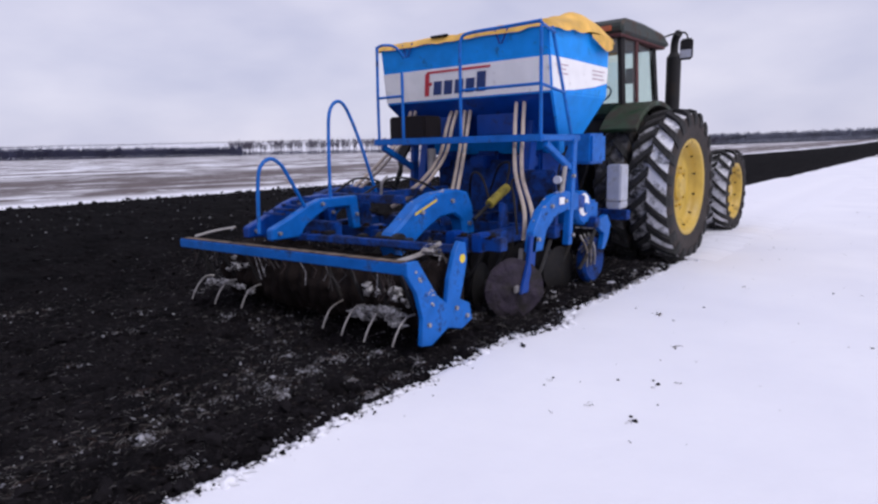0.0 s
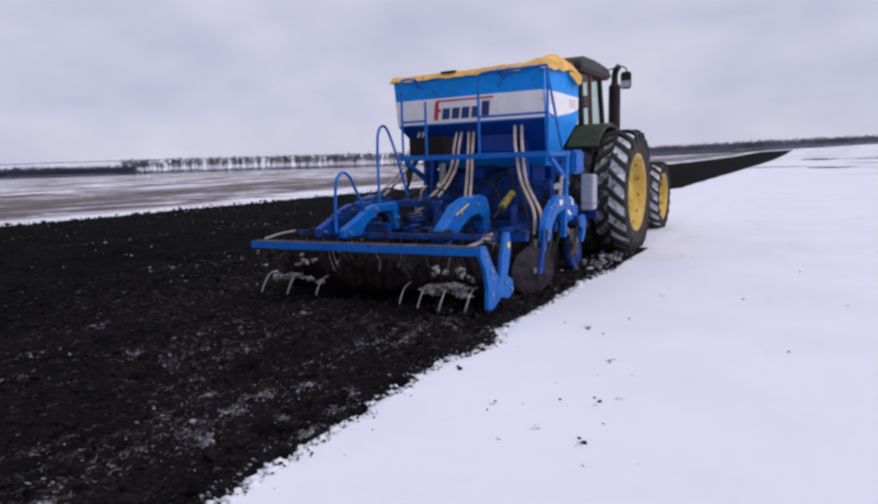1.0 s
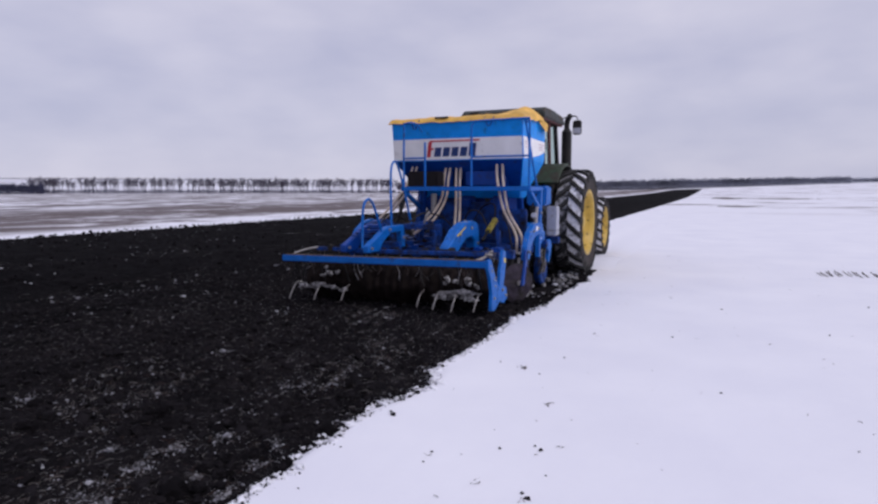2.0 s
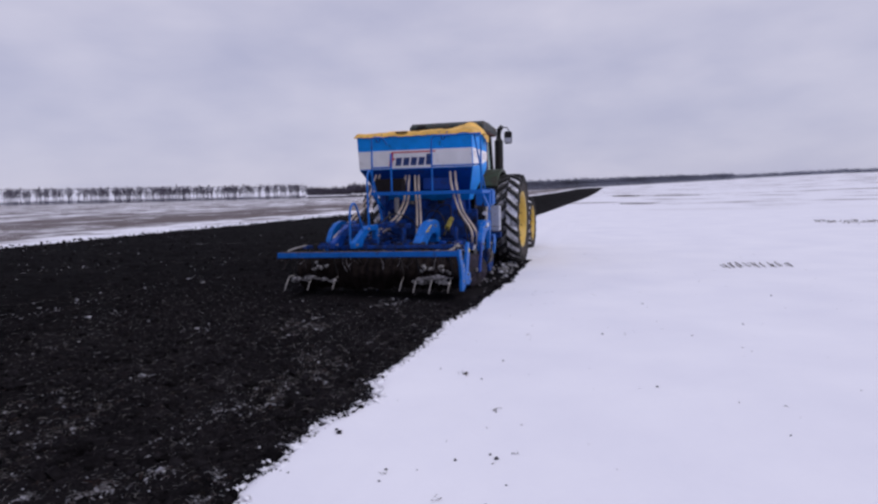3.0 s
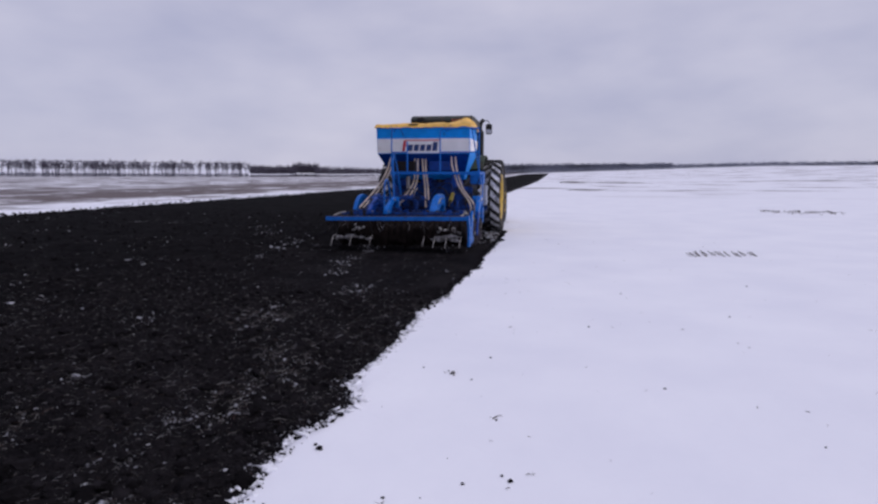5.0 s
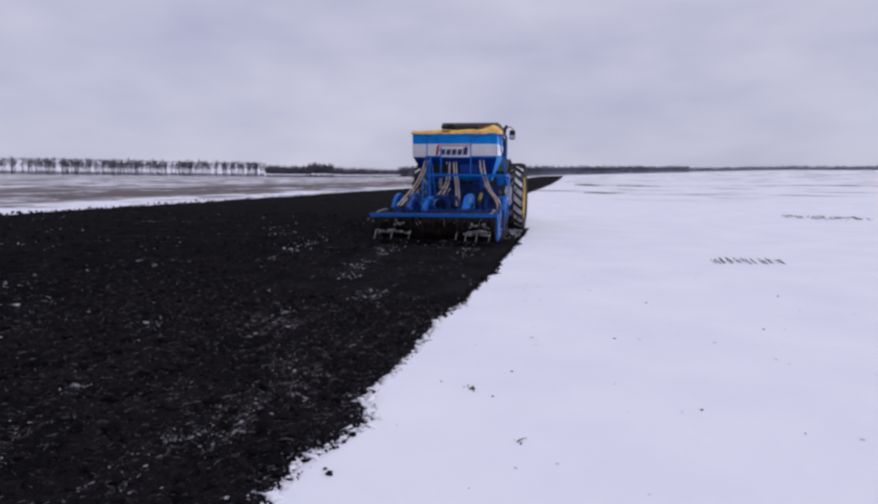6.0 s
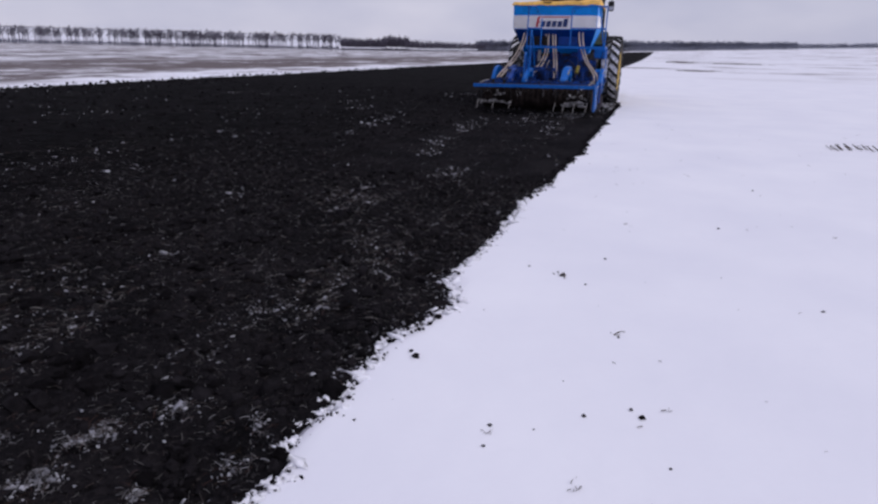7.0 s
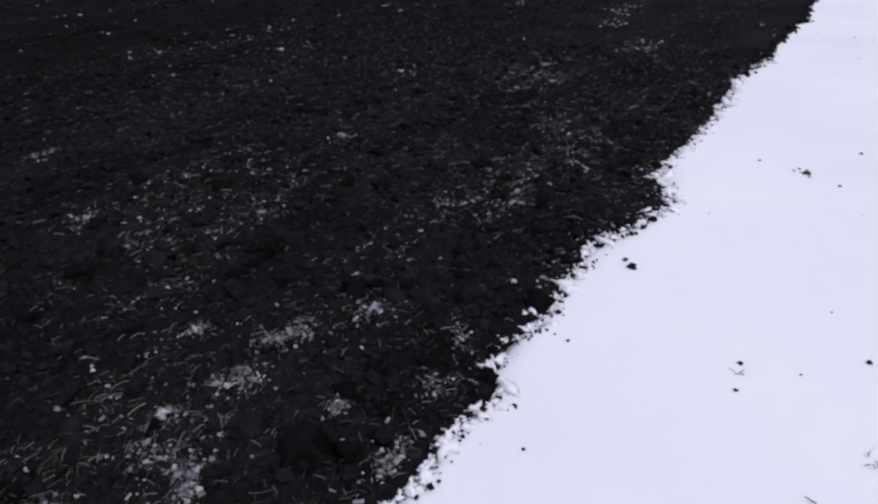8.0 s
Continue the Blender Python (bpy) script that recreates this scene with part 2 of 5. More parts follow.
def soil_material():
    """Wet black earth: crumbs, damp patches, thin frost and chaff."""
    m = bpy.data.materials.new("black_earth")
    m.use_nodes = True
    n, l = m.node_tree.nodes, m.node_tree.links
    b = n["Principled BSDF"]
    b.inputs["Roughness"].default_value, b.inputs["Specular IOR Level"].default_value = 0.95, 0.03
    co = n.new("ShaderNodeTexCoord")
    a, c, d = n.new("ShaderNodeTexNoise"), n.new("ShaderNodeTexNoise"), n.new("ShaderNodeTexNoise")
    a.inputs["Scale"].default_value, a.inputs["Detail"].default_value = 1.3, 6
    c.inputs["Scale"].default_value, c.inputs["Detail"].default_value = 34, 6
    stretch = n.new("ShaderNodeMapping")
    stretch.inputs["Scale"].default_value = (3.2, 0.9, 1)
    d.inputs["Scale"].default_value, d.inputs["Detail"].default_value, d.inputs["Roughness"].default_value = 5.0, 10, 0.78
    for node in (a, c):
        l.new(co.outputs["Object"], node.inputs["Vector"])
    l.new(co.outputs["Object"], stretch.inputs["Vector"])
    l.new(stretch.outputs["Vector"], d.inputs["Vector"])
    base = n.new("ShaderNodeValToRGB")
    base.color_ramp.elements[0].position, base.color_ramp.elements[1].position = 0.35, 0.68
    base.color_ramp.elements[0].color = (0.0088, 0.0084, 0.0100, 1)
    base.color_ramp.elements[1].color = (0.0205, 0.0186, 0.0210, 1)
    l.new(a.outputs["Fac"], base.inputs["Fac"])
    cut = n.new("ShaderNodeValToRGB")
    cut.color_ramp.elements[0].position, cut.color_ramp.elements[1].position = 0.635, 0.72
    l.new(d.outputs["Fac"], cut.inputs["Fac"])
    mix = n.new("ShaderNodeMixRGB")
    mix.inputs["Color2"].default_value = (0.036, 0.033, 0.036, 1)
    l.new(cut.outputs["Color"], mix.inputs["Fac"])
    crumb, tone = n.new("ShaderNodeValToRGB"), n.new("ShaderNodeMixRGB")
    crumb.color_ramp.elements[0].position, crumb.color_ramp.elements[1].position = 0.38, 0.66
    crumb.color_ramp.elements[0].color, crumb.color_ramp.elements[1].color = (0.55, 0.55, 0.55, 1), (1.0, 0.96, 0.93, 1)
    tone.blend_type = "MULTIPLY"
    tone.inputs["Fac"].default_value = 1.0
    l.new(c.outputs["Fac"], crumb.inputs["Fac"])
    l.new(base.outputs["Color"], tone.inputs["Color1"])
    l.new(crumb.outputs["Color"], tone.inputs["Color2"])
    # the soil gets darker away from the edge, to half at x = -10
    place, by_x, darkened = n.new("ShaderNodeSeparateXYZ"), n.new("ShaderNodeMapRange"), n.new("ShaderNodeMixRGB")
    l.new(co.outputs["Object"], place.inputs["Vector"])
    l.new(place.outputs["X"], by_x.inputs["Value"])
    by_x.inputs["From Min"].default_value, by_x.inputs["From Max"].default_value = -10.0, -4.8
    by_x.inputs["To Min"].default_value, by_x.inputs["To Max"].default_value = 0.5, 1.0
    darkened.blend_type = "MULTIPLY"
    darkened.inputs["Fac"].default_value = 1.0
    l.new(tone.outputs["Color"], darkened.inputs["Color1"])
    l.new(by_x.outputs["Result"], darkened.inputs["Color2"])
    l.new(darkened.outputs["Color"], mix.inputs["Color1"])
    l.new(mix.outputs["Color"], b.inputs["Base Color"])
    bp = n.new("ShaderNodeBump")
    bp.inputs["Strength"].default_value, bp.inputs["Distance"].default_value = 1.0, 0.045
    l.new(c.outputs["Fac"], bp.inputs["Height"])
    l.new(bp.outputs["Normal"], b.inputs["Normal"])
    return m


def snow_material():
    """Thin snow over a field: wind-packed, with streaks of stubble showing through away from the worked strip."""
    m = bpy.data.materials.new("thin_field_snow")
    m.use_nodes = True
    n, l = m.node_tree.nodes, m.node_tree.links
    b = n["Principled BSDF"]
    b.inputs["Roughness"].default_value, b.inputs["Specular IOR Level"].default_value = 0.75, 0.2
    co, split = n.new("ShaderNodeTexCoord"), n.new("ShaderNodeSeparateXYZ")
    l.new(co.outputs["Object"], split.inputs["Vector"])
    tint = n.new("ShaderNodeTexNoise")
    tint.inputs["Scale"].default_value, tint.inputs["Detail"].default_value = 0.7, 5
    l.new(co.outputs["Object"], tint.inputs["Vector"])
    snow = n.new("ShaderNodeValToRGB")
    snow.color_ramp.elements[0].position, snow.color_ramp.elements[1].position = 0.3, 0.7
    snow.color_ramp.elements[0].color = (0.775, 0.775, 0.845, 1)
    snow.color_ramp.elements[1].color = (0.845, 0.842, 0.895, 1)
    l.new(tint.outputs["Fac"], snow.inputs["Fac"])
    stubble = n.new("ShaderNodeValToRGB")
    stubble.color_ramp.elements[0].color = (0.055, 0.040, 0.042, 1)
    stubble.color_ramp.elements[1].color = (0.17, 0.135, 0.135, 1)
    grain = n.new("ShaderNodeTexNoise")
    grain.inputs["Scale"].default_value, grain.inputs["Detail"].default_value = 0.6, 8
    l.new(co.outputs["Object"], grain.inputs["Vector"])
    l.new(grain.outputs["Fac"], stubble.inputs["Fac"])

    def streaks(sx_, sy_, low, high, seed, uneven=0.62):
        mp, tx, rp = n.new("ShaderNodeMapping"), n.new("ShaderNodeTexNoise"), n.new("ShaderNodeValToRGB")
        mp.inputs["Scale"].default_value, mp.inputs["Location"].default_value = (sx_, sy_, 1), (seed, seed * 0.7, 0)
        tx.inputs["Scale"].default_value, tx.inputs["Detail"].default_value, tx.inputs["Roughness"].default_value = 1.0, 10, uneven
        rp.color_ramp.elements[0].position, rp.color_ramp.elements[1].position = low, high
        l.new(co.outputs["Object"], mp.inputs["Vector"])
        l.new(mp.outputs["Vector"], tx.inputs["Vector"])
        l.new(tx.outputs["Fac"], rp.inputs["Fac"])
        return rp.outputs["Color"]

    def span(socket, lo, hi):
        r = n.new("ShaderNodeMapRange")
        r.inputs["From Min"].default_value, r.inputs["From Max"].default_value = lo, hi
        l.new(socket, r.inputs["Value"])
        return r.outputs["Result"]

    def times(p, q):
        k = n.new("ShaderNodeMath")
        k.operation = "MULTIPLY"
        l.new(p, k.inputs[0])
        l.new(q, k.inputs[1])
        return k.outputs[0]

    def most(p, q):
        k = n.new("ShaderNodeMath")
        k.operation = "MAXIMUM"
        l.new(p, k.inputs[0])
        l.new(q, k.inputs[1])
        return k.outputs[0]

    # the old field beyond the worked strip: wide bands of bare stubble
    west = times(span(split.outputs["X"], -23.2, -27.0), streaks(0.17, 0.085, 0.462, 0.530, 3.0, 0.76))
    # the open field ahead: thin streaks
    ahead = times(span(split.outputs["Y"], 47.0, 74.0), streaks(0.05, 0.12, 0.55, 0.60, 11.0, 0.70))
    strip = times(times(span(split.outputs["X"], -27.5, -31.0), span(split.outputs["X"], -60.0, -46.0)), streaks(0.15, 0.07, 0.40, 0.49, 5.0, 0.80))
    west = most(west, strip)
    mix = n.new("ShaderNodeMixRGB")
    l.new(most(west, ahead), mix.inputs["Fac"])
    l.new(snow.outputs["Color"], mix.inputs["Color1"])
    l.new(stubble.outputs["Color"], mix.inputs["Color2"])
    l.new(mix.outputs["Color"], b.inputs["Base Color"])
    bp, fine = n.new("ShaderNodeBump"), n.new("ShaderNodeTexNoise")
    fine.inputs["Scale"].default_value, fine.inputs["Detail"].default_value = 6, 6
    l.new(co.outputs["Object"], fine.inputs["Vector"])
    bp.inputs["Strength"].default_value, bp.inputs["Distance"].default_value = 0.25, 0.03
    l.new(fine.outputs["Fac"], bp.inputs["Height"])
    l.new(bp.outputs["Normal"], b.inputs["Normal"])
    return m


FADED = material("faded_print", (0.50, 0.36, 0.40), 0.5, vary=0.1, bump=0)
# dark wood whose blue tint paints in the distance haze
HAZY_WOOD = material("hazy_wood", (0.060, 0.062, 0.105), 0.95, vary=0.3, scale=0.05, bump=0, spec=0.1)
RIDGE = material("ridge_snow", (0.70, 0.70, 0.76), 0.9, vary=0.12, scale=0.02, bump=0, spec=0.1)
GLASS, SOIL, SNOW = glass_material(), soil_material(), snow_material()


# ---- building helpers ----
def mesh_object(name, verts, faces, mat, smooth=False):
    me = bpy.data.meshes.new(name)
    me.from_pydata(verts if isinstance(verts, list) else verts.tolist(), [], faces if isinstance(faces, list) else faces.tolist())
    me.materials.append(mat)
    if smooth:
        me.polygons.foreach_set("use_smooth", [True] * len(me.polygons))
    me.update()
    return new(name, me)


def part(name, bm, mat, parent, label="", at=(0, 0, 0), smooth=False):
    """One mesh object made from bm, under its thing."""
    bmesh.ops.recalc_face_normals(bm, faces=bm.faces)
    me = bpy.data.meshes.new(name)
    bm.to_mesh(me)
    bm.free()
    me.materials.append(mat)
    if smooth:
        me.polygons.foreach_set("use_smooth", [True] * len(me.polygons))
    ob = new(name, me)
    ob.parent, ob.location = parent, at
    if label:
        tagged(ob, label)
    return ob


def box(x0, x1, y0, y1, z0, z1, bevel=0.01, bm=None, m=None):
    """A box with worn edges, added to bm."""
    own = bmesh.new()
    bmesh.ops.create_cube(own, size=1)
    for v in own.verts:
        v.co = Vector(((x0 + x1) / 2 + v.co.x * (x1 - x0), (y0 + y1) / 2 + v.co.y * (y1 - y0), (z0 + z1) / 2 + v.co.z * (z1 - z0)))
    if bevel:
        bmesh.ops.bevel(own, geom=own.edges[:], offset=bevel, segments=2, affect="EDGES", clamp_overlap=True)
    if m is not None:
        own.transform(m)
    return join(bm, own)


def join(bm, own):
    if bm is None:
        return own
    me = bpy.data.meshes.new("joined")
    own.to_mesh(me)
    own.free()
    bm.from_mesh(me)
    bpy.data.meshes.remove(me)
    return bm


def bar(a, b, w, h, bm=None, bevel=0.008):
    """A square tube from a to b."""
    a, b = Vector(a), Vector(b)
    d = b - a
    m = Matrix.Translation((a + b) / 2) @ d.to_track_quat("Y", "Z").to_matrix().to_4x4()
    return box(-w / 2, w / 2, -d.length / 2, d.length / 2, -h / 2, h / 2, bevel, bm, m)


def tube(points, r, bm=None, sides=10, taper=1.0):
    """A round tube along the points."""
    bm = bm or bmesh.new()
    pts = [Vector(p) for p in points]
    rings = []
    for i, p in enumerate(pts):
        d = (pts[min(i + 1, len(pts) - 1)] - pts[max(i - 1, 0)]).normalized()
        u = d.cross(Vector((0.31, 0.95, 0.08))).normalized() if abs(d.y) < 0.9 else d.cross(Vector((1, 0.1, 0.2))).normalized()
        w = d.cross(u)
        k = r * (1 + (taper - 1) * i / max(len(pts) - 1, 1))
        rings.append([bm.verts.new(p + k * (math.cos(a) * u + math.sin(a) * w)) for a in (2 * math.pi * j / sides for j in range(sides))])
    for p, q in zip(rings, rings[1:]):
        best = min(range(sides), key=lambda s: (q[s].co - p[0].co).length)
        for j in range(sides):
            bm.faces.new((p[j], p[(j + 1) % sides], q[(j + 1 + best) % sides], q[(j + best) % sides]))
    bm.faces.new(rings[0])
    bm.faces.new(rings[-1])
    return bm


def curve(points, n=8):
    """Points along a smooth line through the given ones."""
    pts = [Vector(p) for p in points]
    pts = [2 * pts[0] - pts[1], *pts, 2 * pts[-1] - pts[-2]]
    out = []
    for i in range(1, len(pts) - 2):
        a, b, c, d = pts[i - 1:i + 3]
        for k in range(n):
            t = k / n
            out.append(0.5 * (2 * b + (c - a) * t + (2 * a - 5 * b + 4 * c - d) * t * t + (3 * b - a - 3 * c + d) * t ** 3))
    out.append(pts[-2])
    return out


def slab(outline, x0, x1, bm=None, bevel=0.008):
    """A plate with the outline (y, z), between x0 and x1."""
    own = bmesh.new()
    p = [own.verts.new((x0, y, z)) for y, z in outline]
    q = [own.verts.new((x1, y, z)) for y, z in outline]
    own.faces.new(p)
    own.faces.new(q[::-1])
    for i in range(len(p)):
        j = (i + 1) % len(p)
        own.faces.new((p[j], p[i], q[i], q[j]))
    bmesh.ops.recalc_face_normals(own, faces=own.faces)
    if bevel:
        bmesh.ops.bevel(own, geom=own.edges[:], offset=bevel, segments=1, affect="EDGES", clamp_overlap=True)
    return join(bm, own)


def lathe(profile, sides=48, bm=None, close=False):
    """The profile (x, radius) turned about the x axis."""
    bm = bm or bmesh.new()
    rings = [[bm.verts.new((x, r * math.cos(2 * math.pi * j / sides), r * math.sin(2 * math.pi * j / sides))) for j in range(sides)] for x, r in profile]
    for p, q in zip(rings, rings[1:] + ([rings[0]] if close else [])):
        for j in range(sides):
            bm.faces.new((p[j], p[(j + 1) % sides], q[(j + 1) % sides], q[j]))
    return bm


def lump(r, seed, bm=None, at=(0, 0, 0), sub=2, flat=0.7, rough=0.5):
    """An uneven clod."""
    own = bmesh.new()
    bmesh.ops.create_icosphere(own, subdivisions=sub, radius=1)
    for v in own.verts:
        k = 1 + rough * noise.noise(v.co * 1.7 + Vector((seed * 3.1, seed, 0))) + rough * 0.5 * noise.noise(v.co * 4 + Vector((0, seed, seed)))
        v.co = Vector((v.co.x * k * r, v.co.y * k * r, v.co.z * k * r * flat)) + Vector(at)
    return join(bm, own)


def thing(name, label, category, group="", at=(0, 0, 0)):
    return_ob = new(name)
    return_ob.location = at
    return tagged(return_ob, label, category, group)


# ---- ground, worked soil and snow ----
def lattice(ix, iy, seed):
    h = (ix * 374761393 + iy * 668265263 + seed * 1442695041) & 0xFFFFFFFF
    h = ((h ^ (h >> 13)) * 1274126177) & 0xFFFFFFFF
    return ((h ^ (h >> 16)) & 0xFFFF) / 65535.0


def field(x, y, seed=0):
    """Smooth noise from -1 to 1 over numpy arrays."""
    x, y = np.broadcast_arrays(np.asarray(x, float), np.asarray(y, float))
    ix, iy = np.floor(x).astype(np.int64), np.floor(y).astype(np.int64)
    fx, fy = x - ix, y - iy
    fx, fy = fx * fx * (3 - 2 * fx), fy * fy * (3 - 2 * fy)
    a, b = lattice(ix, iy, seed), lattice(ix + 1, iy, seed)
    c, d = lattice(ix, iy + 1, seed), lattice(ix + 1, iy + 1, seed)
    return 2 * ((a * (1 - fx) + b * fx) * (1 - fy) + (c * (1 - fx) + d * fx) * fy) - 1


def ease(v, lo, hi):
    t = np.clip((v - lo) / (hi - lo), 0, 1)
    return t * t * (3 - 2 * t)


EDGE, INNER, WEST = -2.6, -5.4, -22.6      # edge of this pass, of the earlier passes, and of the field's worked strip
PASS_END = 31.5                            # the snow ahead of the drill is built in slabs up to here


def terrain(x, y):
    """The gentle rise of the open field far ahead to the east."""
    far = np.hypot(x, y)
    az = np.degrees(np.arctan2(-x, y))
    rise = np.interp(az, [-60, -17, -5, 5, 20], [11.0, 9.6, 6.0, 2.8, 0.0])
    return rise * ease(far, 90, 640) - 40 * ease(far, 800, 4000)


EDGE_Y = [1.3, 2.6, 3.1, 3.4, 3.7, 4.0, 4.25, 4.6, 5.0, 5.35, 6.1, 7.2, 8.5, 10.5, 14, 18]
EDGE_X = [-2.65, -2.68, -2.66, -2.74, -2.67, -2.73, -2.74, -2.61, -2.55, -2.70, -2.66, -2.65, -2.64, -2.57, -2.54, -2.51]


def edge_line(y):
    """The ragged edge that this pass leaves in the snow."""
    return np.interp(y, EDGE_Y, EDGE_X) + 0.02 * field(y * 2.7, 1.7, 6) + 0.03 * field(y * 8.0, 0.3, 7) + 0.02 * field(y * 21.0, 0.9, 13) + ease(y, 6.0, 9.0) * (0.07 * field(y * 1.7, 4.4, 14) + 0.06 * field(y * 4.1, 8.4, 15))


def soil_height(x, y):
    z = 0.012 * field(x * 0.7, y * 0.4, 1) + 0.02 * field(x * 2.6, y * 1.7, 2)
    z = z + 0.034 * (1 - np.abs(field(x * 6.5, y * 4.2, 3))) + 0.027 * np.abs(field(x * 12, y * 10, 4)) + 0.013 * field(x * 27, y * 24, 8) - 0.012
    z = z + 0.012 * np.sin(x * 2 * np.pi / 0.25 + 1.5 * field(x * 0.8, y * 0.5, 9))
    inside = edge_line(y) + 0.01 - x
    strip = ease(y, 8.4, 9.6) * (x > INNER - 0.3)
    z = z * (1 - strip * (0.35 + 0.35 * ease(inside, 0.6, 0.2))) - strip * (0.004 + 0.031 * ease(inside, 0.25, 0.6))
    inside = np.where(y > PASS_END, np.minimum(inside, INNER + 0.1 * field(y * 0.8, 7.7, 12) - x), inside)
    west = x - (WEST + 0.35 * field(y * 0.35, 5.5, 10) + 0.15 * field(y * 1.6, 2.5, 11))
    depth = np.minimum(inside, west)
    return terrain(x, y) + np.where(depth > 0, 0.008 + z * ease(depth, -0.02, 0.2), -0.02 + 0.4 * np.maximum(depth, -0.6))


def grow(start, step, rate, stop):
    out, v, s = [], start, step
    sign = 1 if stop > start else -1
    while (stop - v) * sign > 0:
        out.append(v)
        v, s = v + sign * s, s * rate
    return out + [stop]


def sheet(name, xs, ys, height, mat, smooth=True):
    gx, gy = np.meshgrid(xs, ys)
    z = height(gx, gy)
    verts = np.stack([gx.ravel(), gy.ravel(), z.ravel()], 1)
    nx, ny = len(xs), len(ys)
    i = (np.arange(ny - 1)[:, None] * nx + np.arange(nx - 1)[None, :]).ravel()
    faces = np.stack([i, i + 1, i + nx + 1, i + nx], 1)
    return mesh_object(name, verts, faces, mat, smooth)


def ground_height(x, y):
    z = terrain(x, y) + 0.006 * field(x * 0.9, y * 0.9, 21) + 0.004 * field(x * 3, y * 3, 22)
    right = np.where(y > PASS_END, INNER - 0.15, np.interp(y, EDGE_Y, EDGE_X))
    under = ease(right - x, -0.02, 0.16) * ease(x - WEST, 0.5, 0.9) * (y < 420)
    return z - 0.3 * under


gxs = sorted(set(grow(2.0, 0.4, 1.07, 3000)) | set(np.round(np.arange(-6.4, -3.0, 0.1), 3)) | set(np.round(np.arange(-3.0, -2.3, 0.04), 3)) | set(np.round(np.arange(-2.3, 2.0, 0.1), 3)) | set(grow(-6.5, 0.25, 1.03, -21)) | set(np.round(np.arange(-23.4, -21, 0.15), 3)) | set(grow(-23.5, 0.4, 1.07, -3000)))
gys = sorted(set(grow(12.0, 0.4, 1.05, 3500)) | set(np.round(np.arange(-4, 12, 0.25), 3)) | set(grow(-4.2, 0.5, 1.15, -600)) | {31.49, 31.51})
ground = tagged(sheet("ground", gxs, gys, ground_height, SNOW), "wide flat field under thin wind-packed snow with stubble streaks", "snowy field", kind="structure")

sxs = sorted(set(np.round(np.arange(-7.2, -2.1, 0.026), 4)) | set(grow(-7.22, 0.03, 1.035, -24)))
sys_ = sorted(set(np.round(np.arange(1.3, 8.2, 0.026), 4)) | set(grow(8.22, 0.03, 1.03, 430)) | set(grow(1.28, 0.04, 1.06, -14)) | {31.49, 31.51})
tilled = tagged(sheet("soil", sxs, sys_, soil_height, SOIL), "freshly worked wet black soil with clods and ragged edges", "tilled soil", kind="structure")


def scatter(name, shape, spots, mat, label, category, smooth=False):
    """Many small pieces in one mesh: shape is (verts, faces) or a list of such, spots are (x, y, z, size, turn, tilt)."""
    vs, fs, base = [], [], 0
    shapes = shape if isinstance(shape, list) else [shape]
    for k, (x, y, z, s, a, tilt) in enumerate(spots):
        v, f = shapes[k % len(shapes)]
        m = np.array(Euler((tilt, tilt * 0.6, a)).to_matrix()) * s
        vs.append(v @ m.T + np.array((x, y, z)))
        fs.append(f + base)
        base += len(v)
    ob = mesh_object(name, np.concatenate(vs), np.concatenate(fs), mat, smooth)
    return tagged(ob, label, category, kind="stuff")


def clod_shape(seed, sub, flat=0.7, rough=0.7):
    bm = lump(1.0, seed, sub=sub, flat=flat, rough=rough)
    v = np.array([p.co[:] for p in bm.verts])
    f = np.array([[p.index for p in q.verts] for q in bm.faces])
    bm.free()
    return v, f


def straw_shape(bend, width=0.035):
    pts = [(-0.5, 0.0, 0.0), (-0.15, bend * 0.5, 0.08), (0.2, bend * 0.4, 0.1), (0.5, -bend * 0.3, 0.02)]
    v, f = [], []
    for x, y, z in pts:
        v += [(x, y - width, z), (x, y + width, z), (x, y, z + 1.6 * width)]
    for i in range(3):
        for j in range(3):
            k = (j + 1) % 3
            f.append((3 * i + j, 3 * i + k, 3 * i + 3 + k, 3 * i + 3 + j))
    return np.array(v), np.array(f)


rng = np.random.default_rng(7)


def near_spots(count, size, x0=-9.0, x1=-2.65, y0=0.6, y1=9.5, streaky=False, lift=0.3):
    """Places on the worked soil, denser towards the path that one walks on, in rows where the drill has left them so."""
    spots = []
    while len(spots) < count:
        x = x1 - (x1 - x0) * rng.random() ** 1.35
        y = y0 + (y1 - y0) * rng.random() ** 1.05
        if streaky:
            k = float(field(x * 1.5 + 0.2 * y, y * 0.55, 31)) + 0.6 * float(field(x * 5, y * 4, 32))
            if k < 0.36 + 0.4 * rng.random():
                continue
        if x > float(edge_line(y)) - 0.02:
            continue
        s = min(size * math.exp(rng.normal(0, 0.45)), size * 2.0)
        if y > 8.4 and x > INNER - 0.3:
            s = min(s, 0.014) if size < 0.03 else s
        spots.append((x, y, s, rng.random() * 6.28, rng.normal(0, 0.3)))
    xs, ys = np.array([q[0] for q in spots]), np.array([q[1] for q in spots])
    zs = soil_height(xs, ys)
    return [(x, y, z + s * lift, s, a, b) for (x, y, s, a, b), z in zip(spots, zs)]


